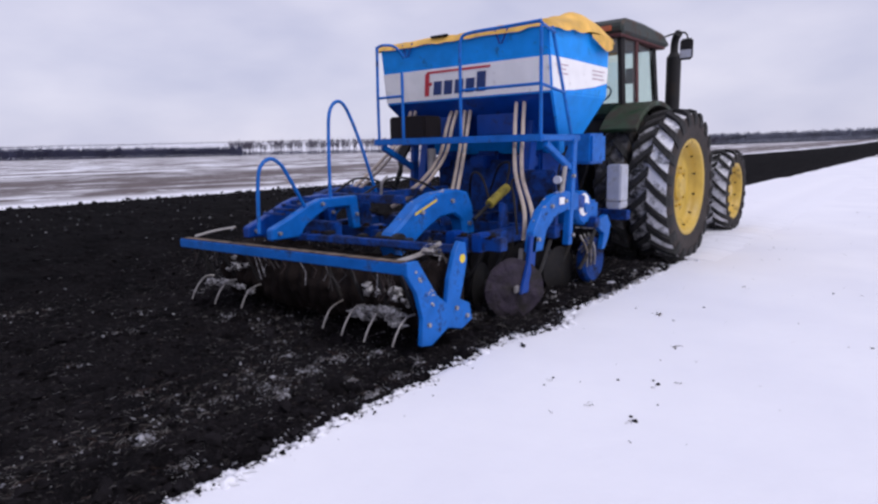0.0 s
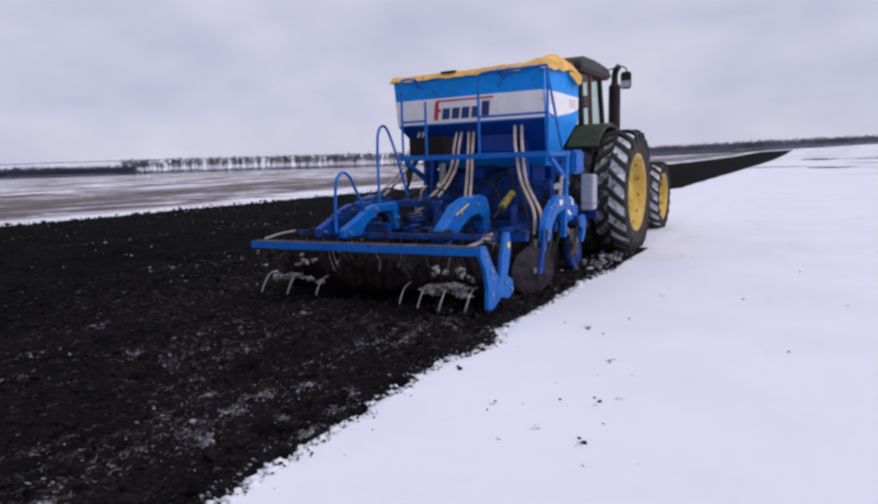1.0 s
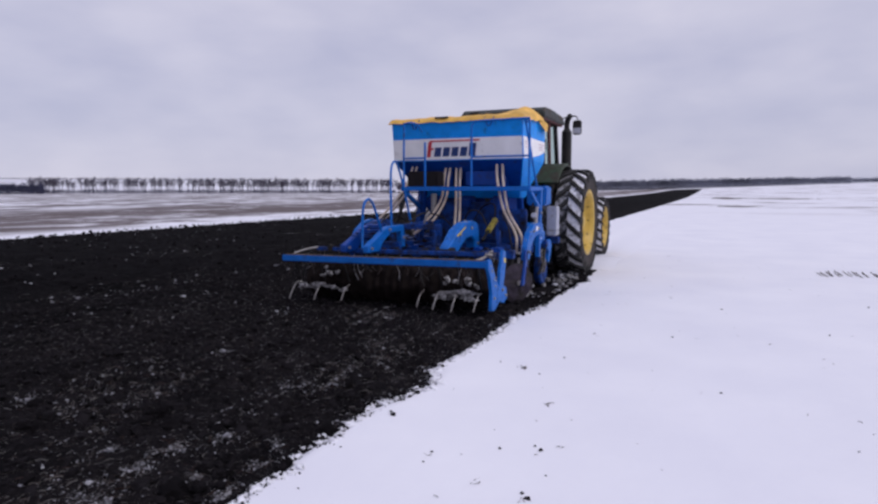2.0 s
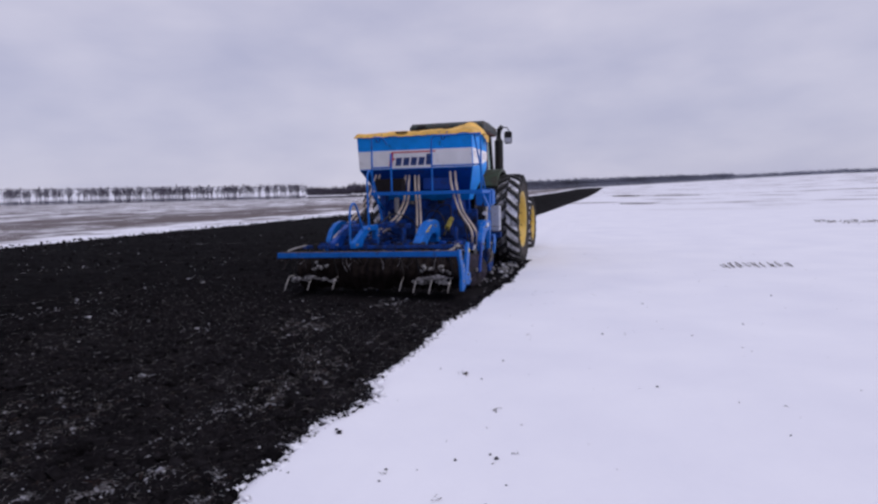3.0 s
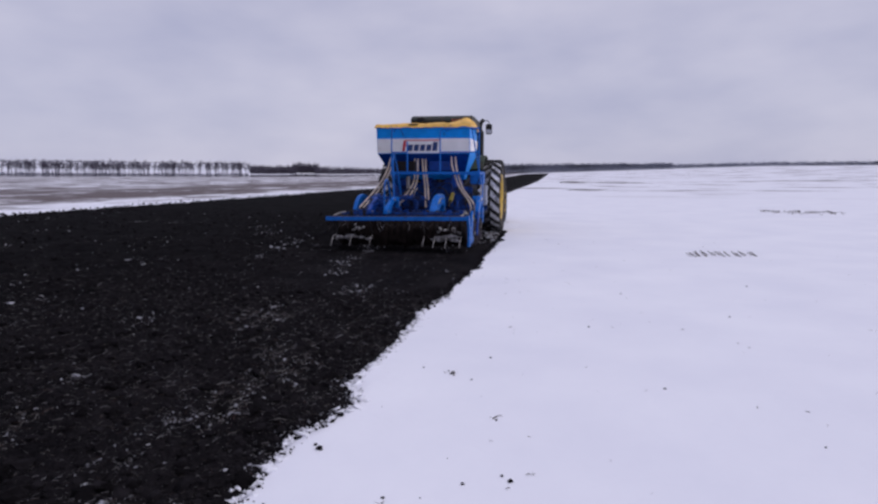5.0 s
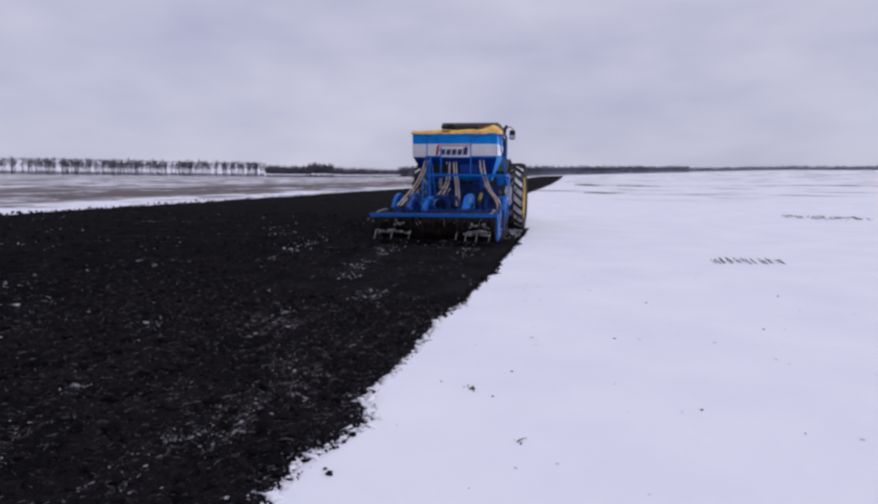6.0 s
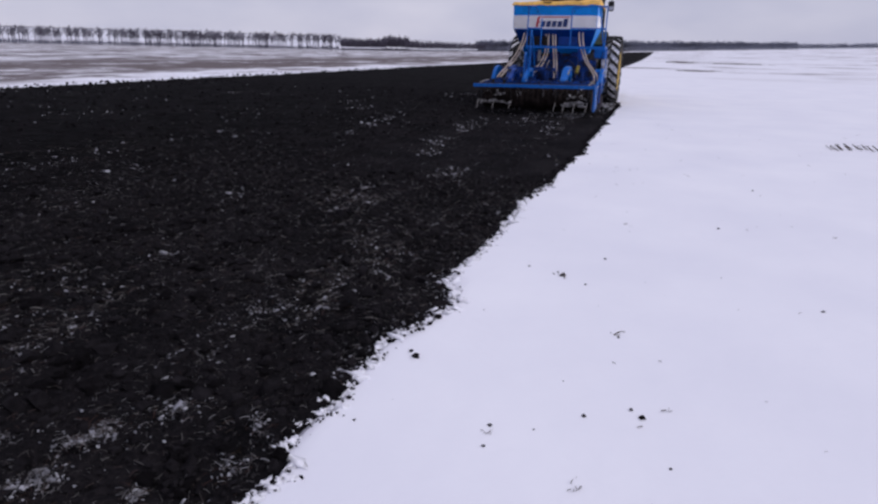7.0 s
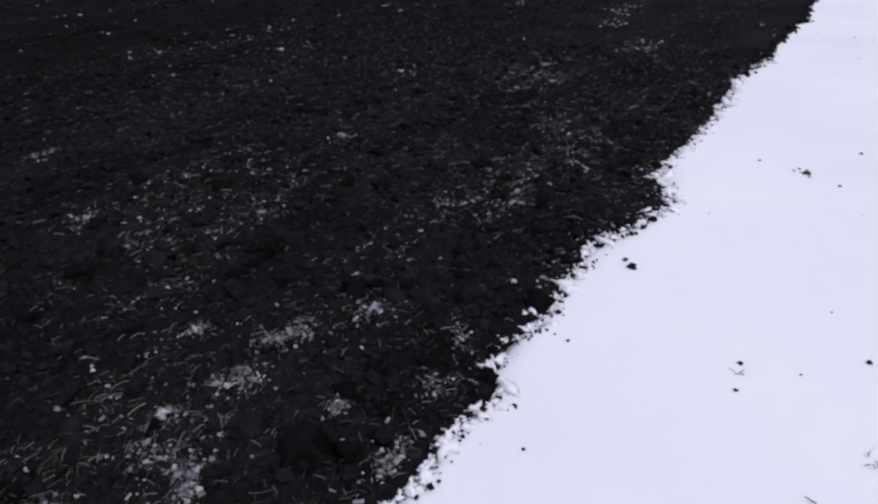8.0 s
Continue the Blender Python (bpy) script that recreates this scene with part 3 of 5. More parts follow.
def streak_spots(count, size):
    """A trail of snow and straw that the drill has dragged along."""
    line = [(-3.25, 2.2), (-3.3, 2.4), (-3.5, 2.6), (-3.42, 3.0), (-3.3, 3.3), (-3.55, 3.7), (-3.45, 4.6)]
    spots = []
    for _ in range(count):
        f = rng.random() * (len(line) - 1.001)
        k = int(f)
        x = line[k][0] + (line[k + 1][0] - line[k][0]) * (f - k) + rng.normal(0, 0.09)
        y = line[k][1] + (line[k + 1][1] - line[k][1]) * (f - k) + rng.normal(0, 0.08)
        s = min(size * math.exp(rng.normal(0, 0.5)), 2 * size)
        spots.append((x, y, float(soil_height(np.array(x), np.array(y))) + 0.45 * s, s, rng.random() * 6.28, rng.normal(0, 0.4)))
    return spots


TUFTS = [(-3.48, 2.99, 0.06, 34), (-3.44, 3.08, 0.035, 26), (-3.40, 2.74, 0.05, 36), (-3.49, 2.66, 0.035, 26), (-3.50, 2.50, 0.045, 30), (-3.25, 2.58, 0.035, 24), (-3.35, 2.37, 0.06, 40), (-3.18, 2.34, 0.05, 40), (-5.17, 3.22, 0.07, 26), (-6.47, 3.68, 0.10, 26), (-3.78, 2.86, 0.05, 18), (-3.04, 2.81, 0.03, 22), (-2.76, 2.73, 0.045, 34), (-2.81, 3.05, 0.06, 22), (-3.27, 3.28, 0.06, 26), (-3.51, 4.38, 0.10, 26), (-5.57, 6.78, 0.2, 30), (-2.86, 3.3, 0.05, 18), (-4.3, 3.4, 0.08, 14), (-4.7, 4.9, 0.15, 22), (-3.34, 1.51, 0.07, 34), (-2.84, 1.45, 0.06, 34), (-3.51, 2.08, 0.05, 16), (-4.95, 1.73, 0.08, 16), (-5.54, 2.32, 0.12, 20), (-6.08, 2.83, 0.12, 20)]


def tuft_spots(size, share=1.0, wide=1.0):
    """Smears of snow and chaff that lie in the soil as small heaps."""
    spots = []
    for x0, y0, spread, count in TUFTS:
        turn = rng.random() * 3.14
        for _ in range(int(count * share)):
            u, w = rng.normal(0, spread * wide), rng.normal(0, 0.45 * spread * wide)
            x, y = x0 + u * math.cos(turn) - w * math.sin(turn), y0 + u * math.sin(turn) + w * math.cos(turn)
            s = min(size * math.exp(rng.normal(0, 0.55)), 2.6 * size)
            spots.append((x, y, float(soil_height(np.array(x), np.array(y))) + 0.012 * rng.random() + 0.3 * s, s, rng.random() * 6.28, rng.normal(0, 0.5)))
    return spots


flakes = [clod_shape(k + 30, 2, flat=0.55, rough=1.7) for k in range(9)]
flakes = [(v * np.array((1.0 + 0.12 * k, 1.15 - 0.06 * k, 1.0)), f) for k, (v, f) in enumerate(flakes)]
fine_clods, rough_clods = [clod_shape(k, 2, rough=1.2) for k in range(6)], [clod_shape(k + 10, 1, rough=1.0) for k in range(6)]
scatter("soil_clods", rough_clods, near_spots(14000, 0.0095) + near_spots(2600, 0.019) + near_spots(700, 0.030, x0=-7.0, y1=9, lift=0.15) + near_spots(3200, 0.013, y0=-6.0, y1=0.6) + near_spots(3600, 0.016, x0=-9.0, x1=-3.2, y0=8.0, y1=24) + near_spots(4600, 0.027, x0=-22, x1=-4.2, y0=3.0, y1=26), SOILBIT, "small damp black clods strewn over worked soil", "clods")
clod_meshes = []
for v, f in fine_clods:
    me = bpy.data.meshes.new("clod")
    me.from_pydata(v.tolist(), [], f.tolist())
    me.materials.append(SOILBIT)
    me.polygons.foreach_set("use_smooth", [True] * len(me.polygons))
    clod_meshes.append(me)
for k, (x, y, z, s, a, b) in enumerate(near_spots(280, 0.027, x0=-6.0, y1=6.5, lift=0.12) + [(-3.012, 2.60, 0.02, 0.085, 0.7, 0.1)]):
    ob = new("clod", clod_meshes[k % 6])
    ob.parent = tilled
    ob.matrix_basis = pose(x, y, z, math.degrees(b), 0, math.degrees(a)) @ Matrix.Diagonal((s, s, s, 1))
scatter("snow_crumbs", flakes, near_spots(300, 0.0042, y0=-6.0, y1=0.6, lift=0.5) + near_spots(1100, 0.0036, streaky=True, lift=0.6) + near_spots(350, 0.0038) + near_spots(40, 0.006, streaky=True, lift=0.5) + streak_spots(220, 0.0034) + near_spots(14, 0.010) + tuft_spots(0.0030, 1.5, 1.0) + tuft_spots(0.007, 0.10, 0.6) + near_spots(450, 0.010, x0=-9.0, x1=-3.2, y0=7.0, y1=24, streaky=True, lift=0.5) + near_spots(600, 0.008, x0=-21, y0=3, y1=24, streaky=True, lift=0.5) + near_spots(90, 0.013, x0=-21, x1=-5.0, y0=4, y1=24), CRUMB_SNOW, "crumbs of snow mixed into black soil in rows", "snow crumbs", True)
straws = [straw_shape(b, w) for b, w in ((0.02, 0.016), (-0.04, 0.024), (0.05, 0.013), (0.0, 0.032), (-0.03, 0.016), (0.01, 0.026), (0.12, 0.012))]
scatter("straw_litter", straws, near_spots(17000, 0.021, x0=-7.5, y1=9, lift=0.4) + near_spots(7000, 0.028, x0=-10, y0=4.0, y1=10, lift=0.4) + near_spots(2600, 0.036, x0=-7.5, y1=9, streaky=True, lift=0.35) + near_spots(260, 0.038, lift=0.3) + near_spots(1600, 0.02, y0=-6.0, y1=0.6, lift=0.35) + streak_spots(450, 0.02) + near_spots(5000, 0.036, x0=-20, y0=1, y1=22, streaky=True, lift=0.3), STRAW, "short grey-brown straw lying on black soil", "straw")

scatter("brown_chaff", straws, tuft_spots(0.02, 1.8, 1.5) + near_spots(2600, 0.018, x0=-7.0, y1=8, streaky=True, lift=0.4), BROWN, "reddish-brown chaff in patches on black soil", "chaff")
scatter("frosted_straw", straws, near_spots(900, 0.016, y0=-6.0, y1=0.6, lift=0.4) + tuft_spots(0.020, 2.4, 1.0) + near_spots(1000, 0.042, x0=-9.0, x1=-3.2, y0=7.0, y1=24, streaky=True, lift=0.25) + near_spots(1400, 0.036, x0=-9.0, x1=-3.2, y0=6.0, y1=24, lift=0.25) + near_spots(2600, 0.014, x0=-7.5, y1=9, streaky=True, lift=0.45) + near_spots(3200, 0.020, x0=-7.5, y1=9, lift=0.45) + near_spots(2600, 0.026, x0=-9.0, y0=4.0, y1=10, lift=0.45) + streak_spots(500, 0.020) + near_spots(1500, 0.03, x0=-20, y0=2, y1=22, lift=0.4), FROSTED, "frosted bits of straw over black soil", "straw")

# crumbs thrown on to the snow, thick along the edge; those further on lie under the surface until the drill has passed
def snow_spots(count, size, spread, y0, y1):
    out = []
    for _ in range(count):
        y = y0 + (y1 - y0) * rng.random()
        x = float(edge_line(y)) + abs(rng.normal(0, spread)) - 0.02
        s = min(size * math.exp(rng.normal(0, 0.5)), 1.8 * size)
        out.append((x, y, s * 0.25, s, rng.random() * 6.28, rng.normal(0, 0.3)))
    return out


SPILL = []
for y0, y1, k in [(0.8, 3.2, 560), (3.2, 5.6, 560), (5.6, 8.0, 460)] + [(8.0 + q, 9.0 + q, 110) for q in range(15)]:
    crumbs = scatter("edge_crumbs", rough_clods, snow_spots(k, 0.0055 if y0 < 8 else 0.011, 0.04, y0, y1) + snow_spots(k // 6, 0.0105 if y0 < 8 else 0.024, 0.035, y0, y1), SOILBIT, "black soil crumbs spilled on the snow's edge", "soil crumbs")
    SPILL.append((crumbs, y1))
scatter("edge_crumbs", rough_clods, snow_spots(700, 0.0065, 0.04, -6.0, 0.8), SOILBIT, "black soil crumbs spilled on the snow's edge", "soil crumbs")
scatter("snow_specks", rough_clods, snow_spots(70, 0.0045, 1.2, 0.8, 12), SOILBIT, "tiny black specks of soil on clean snow", "soil crumbs")
scatter("edge_snow", flakes, [(x - 0.02 - 0.16 * rng.random() ** 2.2, y, max(float(soil_height(x - 0.05, y)), 0.0) + 0.3 * s, s, a, b) for x, y, z, s, a, b in snow_spots(520, 0.0050, 0.03, 0.8, 9.0) if field(y * 2.3, 0.4, 51) > -0.1], CRUMB_SNOW, "broken lumps of snow along the soil's edge", "snow lumps", True)
scatter("snow_lip", flakes, [(x + 0.016, y, 0.003, s, a, b) for x, y, z, s, a, b in snow_spots(800, 0.009, 0.02, 0.8, 9.0)] + [(x - 0.015, y, 0.008, s, a, b) for x, y, z, s, a, b in snow_spots(120, 0.012, 0.02, 0.8, 9.0) if field(y * 3.1, 0.8, 52) > 0.0] + [(x + 0.03, y, -0.002, s, a, b) for x, y, z, s, a, b in snow_spots(240, 0.020, 0.03, -3.0, 9.0)], LIP, "crumbled lip of clean snow beside the worked soil", "snow lumps", True)
west = []
for _ in range(700):
    y = 3 + 70 * rng.random() ** 1.4
    s = 0.036 * math.exp(rng.normal(0, 0.35))
    x = WEST + 0.35 * float(field(y * 0.35, 5.5, 10)) + 0.15 * float(field(y * 1.6, 2.5, 11)) + rng.normal(-0.1, 0.4)
    west.append((x, y, s * 0.35, s, rng.random() * 6.28, rng.normal(0, 0.3)))
scatter("field_edge_clods", rough_clods, west, SOILBIT, "black clods thrown over the snow at the strip's far edge", "clods")
leaves = [(rng.uniform(-2.3, 4.5), rng.uniform(2.4, 17.0)) for _ in range(110)]
for x, y in [(-1.48, 4.83), (-1.56, 3.43), (-1.22, 4.12), (-1.96, 5.76), (-1.24, 3.37), (-1.57, 3.44), (-1.93, 5.75), (-1.95, 3.69), (-2.55, 4.89)]:
    leaves += [(x + rng.normal(0, 0.022), y + rng.normal(0, 0.03)) for _ in range(4)]
scatter("snow_litter", [straw_shape(0.15, 0.06), straw_shape(-0.1, 0.04), straw_shape(0.05, 0.08)], [(x, y, 0.004, 0.024 * math.exp(rng.normal(0, 0.35)), rng.random() * 6.28, rng.normal(0, 0.2)) for x, y in leaves], STUBBLE, "bits of dead leaf and stalk on the snow", "plant litter")


def snow_clod(x, y, size, seed, pieces=1):
    for k in range(pieces):
        ob = part("soil_clod", lump(size * 0.7 * (1 if k == 0 else 0.55), seed + k, None, (0, 0, size * 0.22), flat=0.6, rough=1.1), SOILBIT, None, smooth=True)
        ob.location = (x + 0.07 * k * math.cos(2.3 * k), y + 0.05 * k * math.sin(1.7 * k), 0)
        tagged(ob, "small black soil clod lying on clean snow", "soil clod", "clods on the snow")


for k, (x, y, size, pieces) in enumerate([(-1.93, 5.75, 0.022, 5), (-1.336, 4.0, 0.019, 2), (-1.24, 3.352, 0.024, 2), (-2.49, 4.183, 0.026, 2), (-1.673, 6.252, 0.014, 1), (-1.583, 3.923, 0.013, 1), (-0.74, 7.595, 0.016, 1), (-1.484, 4.817, 0.010, 2), (-0.267, 5.683, 0.015, 1), (-1.962, 3.704, 0.012, 1), (-2.56, 4.6, 0.02, 2), (-0.2, 9.6, 0.02, 1), (0.9, 8.4, 0.014, 1), (1.7, 10.6, 0.018, 1)]):
    snow_clod(x, y, size, k * 4, pieces)

# stalks that stand out of the snow
stem = straw_shape(0.1, 0.05)
BARE = [(2.4, 136.0, 2.6, 9.0, 330), (2.1, 70.5, 1.7, 1.8, 260), (11.5, 128.0, 5.0, 3.0, 260)]
rows = []
for k in range(9):
    for j in range(3):
        rows.append((1.62 + 0.155 * k + rng.normal(0, 0.03), 14.1 + 0.05 * k + rng.normal(0, 0.10), 0.03, 0.19 * rng.uniform(0.5, 1.1), 2.5 + rng.normal(0, 0.25), -0.8))
for k in range(110):
    rows.append((rng.uniform(8.0, 11.0), 30.5 + rng.normal(0, 0.6), 0.05, 0.16, rng.random() * 6.28, rng.normal(0.6, 0.3)))
for px, py, wide, deep, count in BARE:
    for k in range(count):
        x, y = px + wide * rng.normal(0, 0.5), py + deep * rng.normal(0, 0.5)
        rows.append((x, y, float(terrain(x, y)) + 0.03, (0.16 + 0.0022 * py) * rng.uniform(0.5, 1.2), rng.random() * 6.28, rng.normal(0.2, 0.2)))
scatter("stubble_stalks", stem, rows, STUBBLE, "rows of short dead stalks poking through snow", "stubble")

# the snow ahead of the drill, in slabs that sink before it comes
TRAVEL = [(0.0, -0.03), (0.5, 1.02), (1.0, 2.088), (1.5, 3.117), (2.0, 4.127), (2.2, 4.53), (3.3, 6.739), (3.5, 7.141), (4.0, 8.146), (4.5, 9.153), (4.7, 9.556), (5.8, 11.773), (6.0, 12.176), (6.5, 13.185), (7.0, 14.193), (7.5, 15.202), (8.0, 16.21)]


def gone(t):
    return float(np.interp(t, [q[0] for q in TRAVEL], [q[1] for q in TRAVEL]))


def when(s):
    return float(np.interp(s, [q[1] for q in TRAVEL], [q[0] for q in TRAVEL]))


snow_cover = new("snow_cover")
tagged(snow_cover, "strip of unbroken snow ahead of the seed drill", "snow strip", kind="structure")
SLABS = []
xs_slab = np.array([-5.75, -5.5, -5.3, -4.9, -4.4, -3.9, -3.4, -3.0, -2.75, -2.6, -2.5, -2.4, -2.25, -2.1, -1.9])
# slabs sink already under the tractor: bare dark soil stands for its shade
for wide in (True, False):
    for k in range(41 if wide else 46):
        y0 = (11.6 if wide else 9.1) + 0.5 * k
        ysl = np.array([-0.27, -0.262, -0.15, -0.05, 0.05, 0.15, 0.27])
        xsl = xs_slab if wide else np.array([-3.14, -3.06, -2.9, -2.8, -2.7, -2.6, -2.5, -2.4, -2.25, -2.1, -1.9])
        gx, gy = np.meshgrid(xsl, ysl)
        top = (0.055 if wide else 0.048) * ease(gx, xsl[0], xsl[0] + (0.35 if wide else 0.1)) * ease(-gx, 2.1, 2.62) + 0.006 * field(gx * 3, (gy + y0) * 3, 41) - (0.012 if wide else 0.016)
        top[0] = -0.07
        vt = np.stack([gx.ravel(), gy.ravel(), top.ravel()], 1)
        nx, ny = len(xsl), len(ysl)
        i = (np.arange(ny - 1)[:, None] * nx + np.arange(nx - 1)[None, :]).ravel()
        ft = np.stack([i, i + 1, i + nx + 1, i + nx], 1)
        ob = mesh_object("snow_slab", vt, ft, SNOW, True)
        ob.parent, ob.location = snow_cover, (0, y0, 0)
        SLABS.append((ob, y0, 11.6 if wide else 9.1))


# ---- tractor ----
AXIS = -4.4                                # the machine's middle line


def lug(radius, half, depth, lean, side, broad):
    """One raised chevron bar of a tyre."""
    bm = bmesh.new()
    rings = []
    for w, r, back in ((-0.03, 0.0, 0.0), (0.3, 0.0, 0.35), (0.68, -0.006, 0.72), (0.97, -0.03, 1.0), (1.06, -0.12, 1.05)):
        a = lean * back
        thick = broad / radius * (1.05 if w < 0.8 else 1.3)
        ring = []
        for da, dr in ((-thick, -depth - 0.02), (-thick * 0.75, 0.0), (thick * 0.75, 0.0), (thick, -depth - 0.02)):
            rr = radius + r + dr
            ring.append(bm.verts.new((side * w * half, rr * math.cos(a + da), rr * math.sin(a + da))))
        rings.append(ring)
    for p, q in zip(rings, rings[1:]):
        for j in range(3):
            bm.faces.new((p[j], p[j + 1], q[j + 1], q[j]))
    bm.faces.new(rings[0])
    bm.faces.new(rings[-1])
    return bm


def wheel(name, parent, at, radius, half, rim, count, side, packed=None):
    """A driven wheel: hub, dished rim, tyre with packed snow and bars."""
    bm = lathe([(0.02 * side, 0.0), (0.02 * side, rim * 0.3), (0.10 * side, rim * 0.28), (0.14 * side, rim * 0.2), (0.14 * side, 0.0)], 20)
    for k in range(10):
        a = 2 * math.pi * k / 10
        bm = tube([(0.05 * side, rim * 0.42 * math.cos(a), rim * 0.42 * math.sin(a)), (0.10 * side, rim * 0.42 * math.cos(a), rim * 0.42 * math.sin(a))], 0.022, bm, 6)
    hub = part(name, bm, YELLOW, parent, at=at, smooth=False)
    s = side
    part("rim", lathe([(-0.9 * half * s, rim * 1.02), (-0.85 * half * s, rim * 0.93), (-0.1 * s, rim * 0.9), (0.02 * s, rim * 0.86), (0.05 * s, rim * 0.6), (0.045 * s, rim * 0.25), (0.06 * s, rim * 0.25), (0.065 * s, rim * 0.6), (0.05 * s, rim * 0.84), (half * 0.45 * s, rim * 0.90), (half * 0.80 * s, rim * 0.94), (half * 0.86 * s, rim * 1.03), (half * 0.80 * s, rim * 1.04)], 56), YELLOW, hub, "yellow dished steel rim", smooth=True)
    for k in range(12):
        a = 2 * math.pi * (k + 0.5) / 12
        part("rim_bolt", tube([(half * 0.30 * s, rim * 0.895 * math.cos(a), rim * 0.895 * math.sin(a)), (half * 0.50 * s, rim * 0.89 * math.cos(a), rim * 0.89 * math.sin(a))], 0.013, None, 6), BLACK, hub)
    wall = radius - 0.066
    part("tyre", lathe([(half * 0.83 * x, r) for x, r in ((-1.0, rim * 1.0), (-1.13, rim + (wall - rim) * 0.35), (-1.17, rim + (wall - rim) * 0.68), (-1.12, wall - 0.06), (-1.05, wall - 0.02))] + [(half * 0.83 * x, r) for x, r in ((1.05, wall - 0.02), (1.12, wall - 0.06), (1.17, rim + (wall - rim) * 0.68), (1.13, rim + (wall - rim) * 0.35), (1.0, rim * 1.0))], 72), SIDEWALL, hub, "dark muddy rubber tyre wall", smooth=True)
    part("tread_snow", lathe([(half * 0.84 * x * s, wall + dz) for x, dz in ((0, 0.014), (0.6, 0.008), (1.06, -0.012))], 96), packed or TREAD_SNOW, hub, "snow packed between tread bars", smooth=True)
    part("tread_mud", lathe([(half * 0.84 * x * s, wall + dz) for x, dz in ((-1.06, -0.012), (-0.6, 0.006), (0, 0.012))], 96), packed or (TREAD_MIX if radius > 1 else TREAD_SNOW), hub, "muddy snow packed between tread bars", smooth=True)
    for sd in (-1, 1):
        first = part("tread_bar", lug(radius, half * 0.96, 0.075, 0.95 * half / radius, sd, 0.062 if radius > 1 else 0.036), RUBBER, hub)
        for k in range(count):
            ob = first if k == 0 else new("tread_bar", first.data)
            ob.parent = hub
            ob.matrix_basis = pose(0, 0, 0, 360 * (k + (0.5 if sd > 0 else 0.0)) / count)
    return hub


tractor = thing("tractor", "dark green farm tractor with yellow rims and snowy tyres", "tractor", at=(AXIS, 0, 0))
WHEELS = []
for s in (1, -1):
    WHEELS.append((wheel("rear_wheel", tractor, (1.475 * s, 9.05, 1.0), 1.085, 0.28, 0.65, 22, s), 1.06))
    WHEELS.append((wheel("inner_rear_wheel", tractor, (0.93 * s, 9.05, 1.0), 1.085, 0.21, 0.70, 22, s, TREAD_DARK), 1.06))
for s in (1, -1):
    WHEELS.append((wheel("front_wheel", tractor, (1.34 * s, 12.28, 0.74), 0.755, 0.245, 0.49, 19, s), 0.755))

# chassis and axles
bm = box(-0.3, 0.3, 8.6, 13.4, 0.75, 1.35, 0.05)
bm = tube([(-1.45, 9.05, 1.0), (1.45, 9.05, 1.0)], 0.14, bm, 16)
bm = tube([(-1.4, 12.28, 0.74), (1.4, 12.28, 0.74)], 0.09, bm, 12)
bm = box(-0.42, 0.42, 8.55, 9.6, 0.6, 1.6, 0.06, bm)
part("chassis", bm, BLACK, tractor)
for s in (1, -1):
    part("lower_link", bar((0.42 * s, 8.75, 0.62), (0.45 * s, 7.75, 0.55), 0.06, 0.10), BLACK, tractor)
    part("lift_rod", tube([(0.42 * s, 8.0, 0.6), (0.40 * s, 8.6, 1.35)], 0.03), BLACK, tractor)
# bonnet
bm = slab([(10.2, 1.25), (13.55, 1.2), (13.7, 1.55), (13.55, 1.88), (12.6, 2.02), (10.2, 2.12)], -0.44, 0.44, bevel=0.08)
part("bonnet", bm, GREEN, tractor)
for k in range(9):
    part("grille_slat", box(-0.36, 0.36, 13.62, 13.70, 1.28 + 0.06 * k, 1.31 + 0.06 * k, 0.004), BLACK, tractor)
# cab
part("cab_base", box(-0.74, 0.74, 8.75, 10.25, 1.4, 2.02, 0.06), BLACK, tractor)
part("cab_sill", box(-0.82, 0.82, 8.72, 10.25, 2.0, 2.2, 0.05), GREEN, tractor)
PILLARS = [((0.80, 8.78, 2.16), (0.78, 8.72, 3.16)), ((0.82, 9.25, 2.16), (0.80, 9.2, 3.16)), ((0.78, 10.18, 2.16), (0.74, 10.05, 3.16))]
for s in (1, -1):
    for k, (a, b) in enumerate(PILLARS):
        part("cab_pillar", bar((a[0] * s, a[1], a[2]), (b[0] * s, b[1], b[2]), 0.07, 0.09 if k != 1 else 0.06), BLACK if k != 1 else LINING, tractor)


def pane(corners, parent, name="window_pane"):
    """A thin sheet of glass."""
    bm = bmesh.new()
    c = [Vector(p) for p in corners]
    nrm = (c[1] - c[0]).cross(c[2] - c[0]).normalized() * 0.005
    p, q = [bm.verts.new(v - nrm) for v in c], [bm.verts.new(v + nrm) for v in c]
    bm.faces.new(p)
    bm.faces.new(q[::-1])
    for i in range(len(c)):
        j = (i + 1) % len(c)
        bm.faces.new((p[j], p[i], q[i], q[j]))
    ob = part(name, bm, GLASS, parent, "pale green-tinted cab glass")
    ob.visible_shadow = False
    return ob


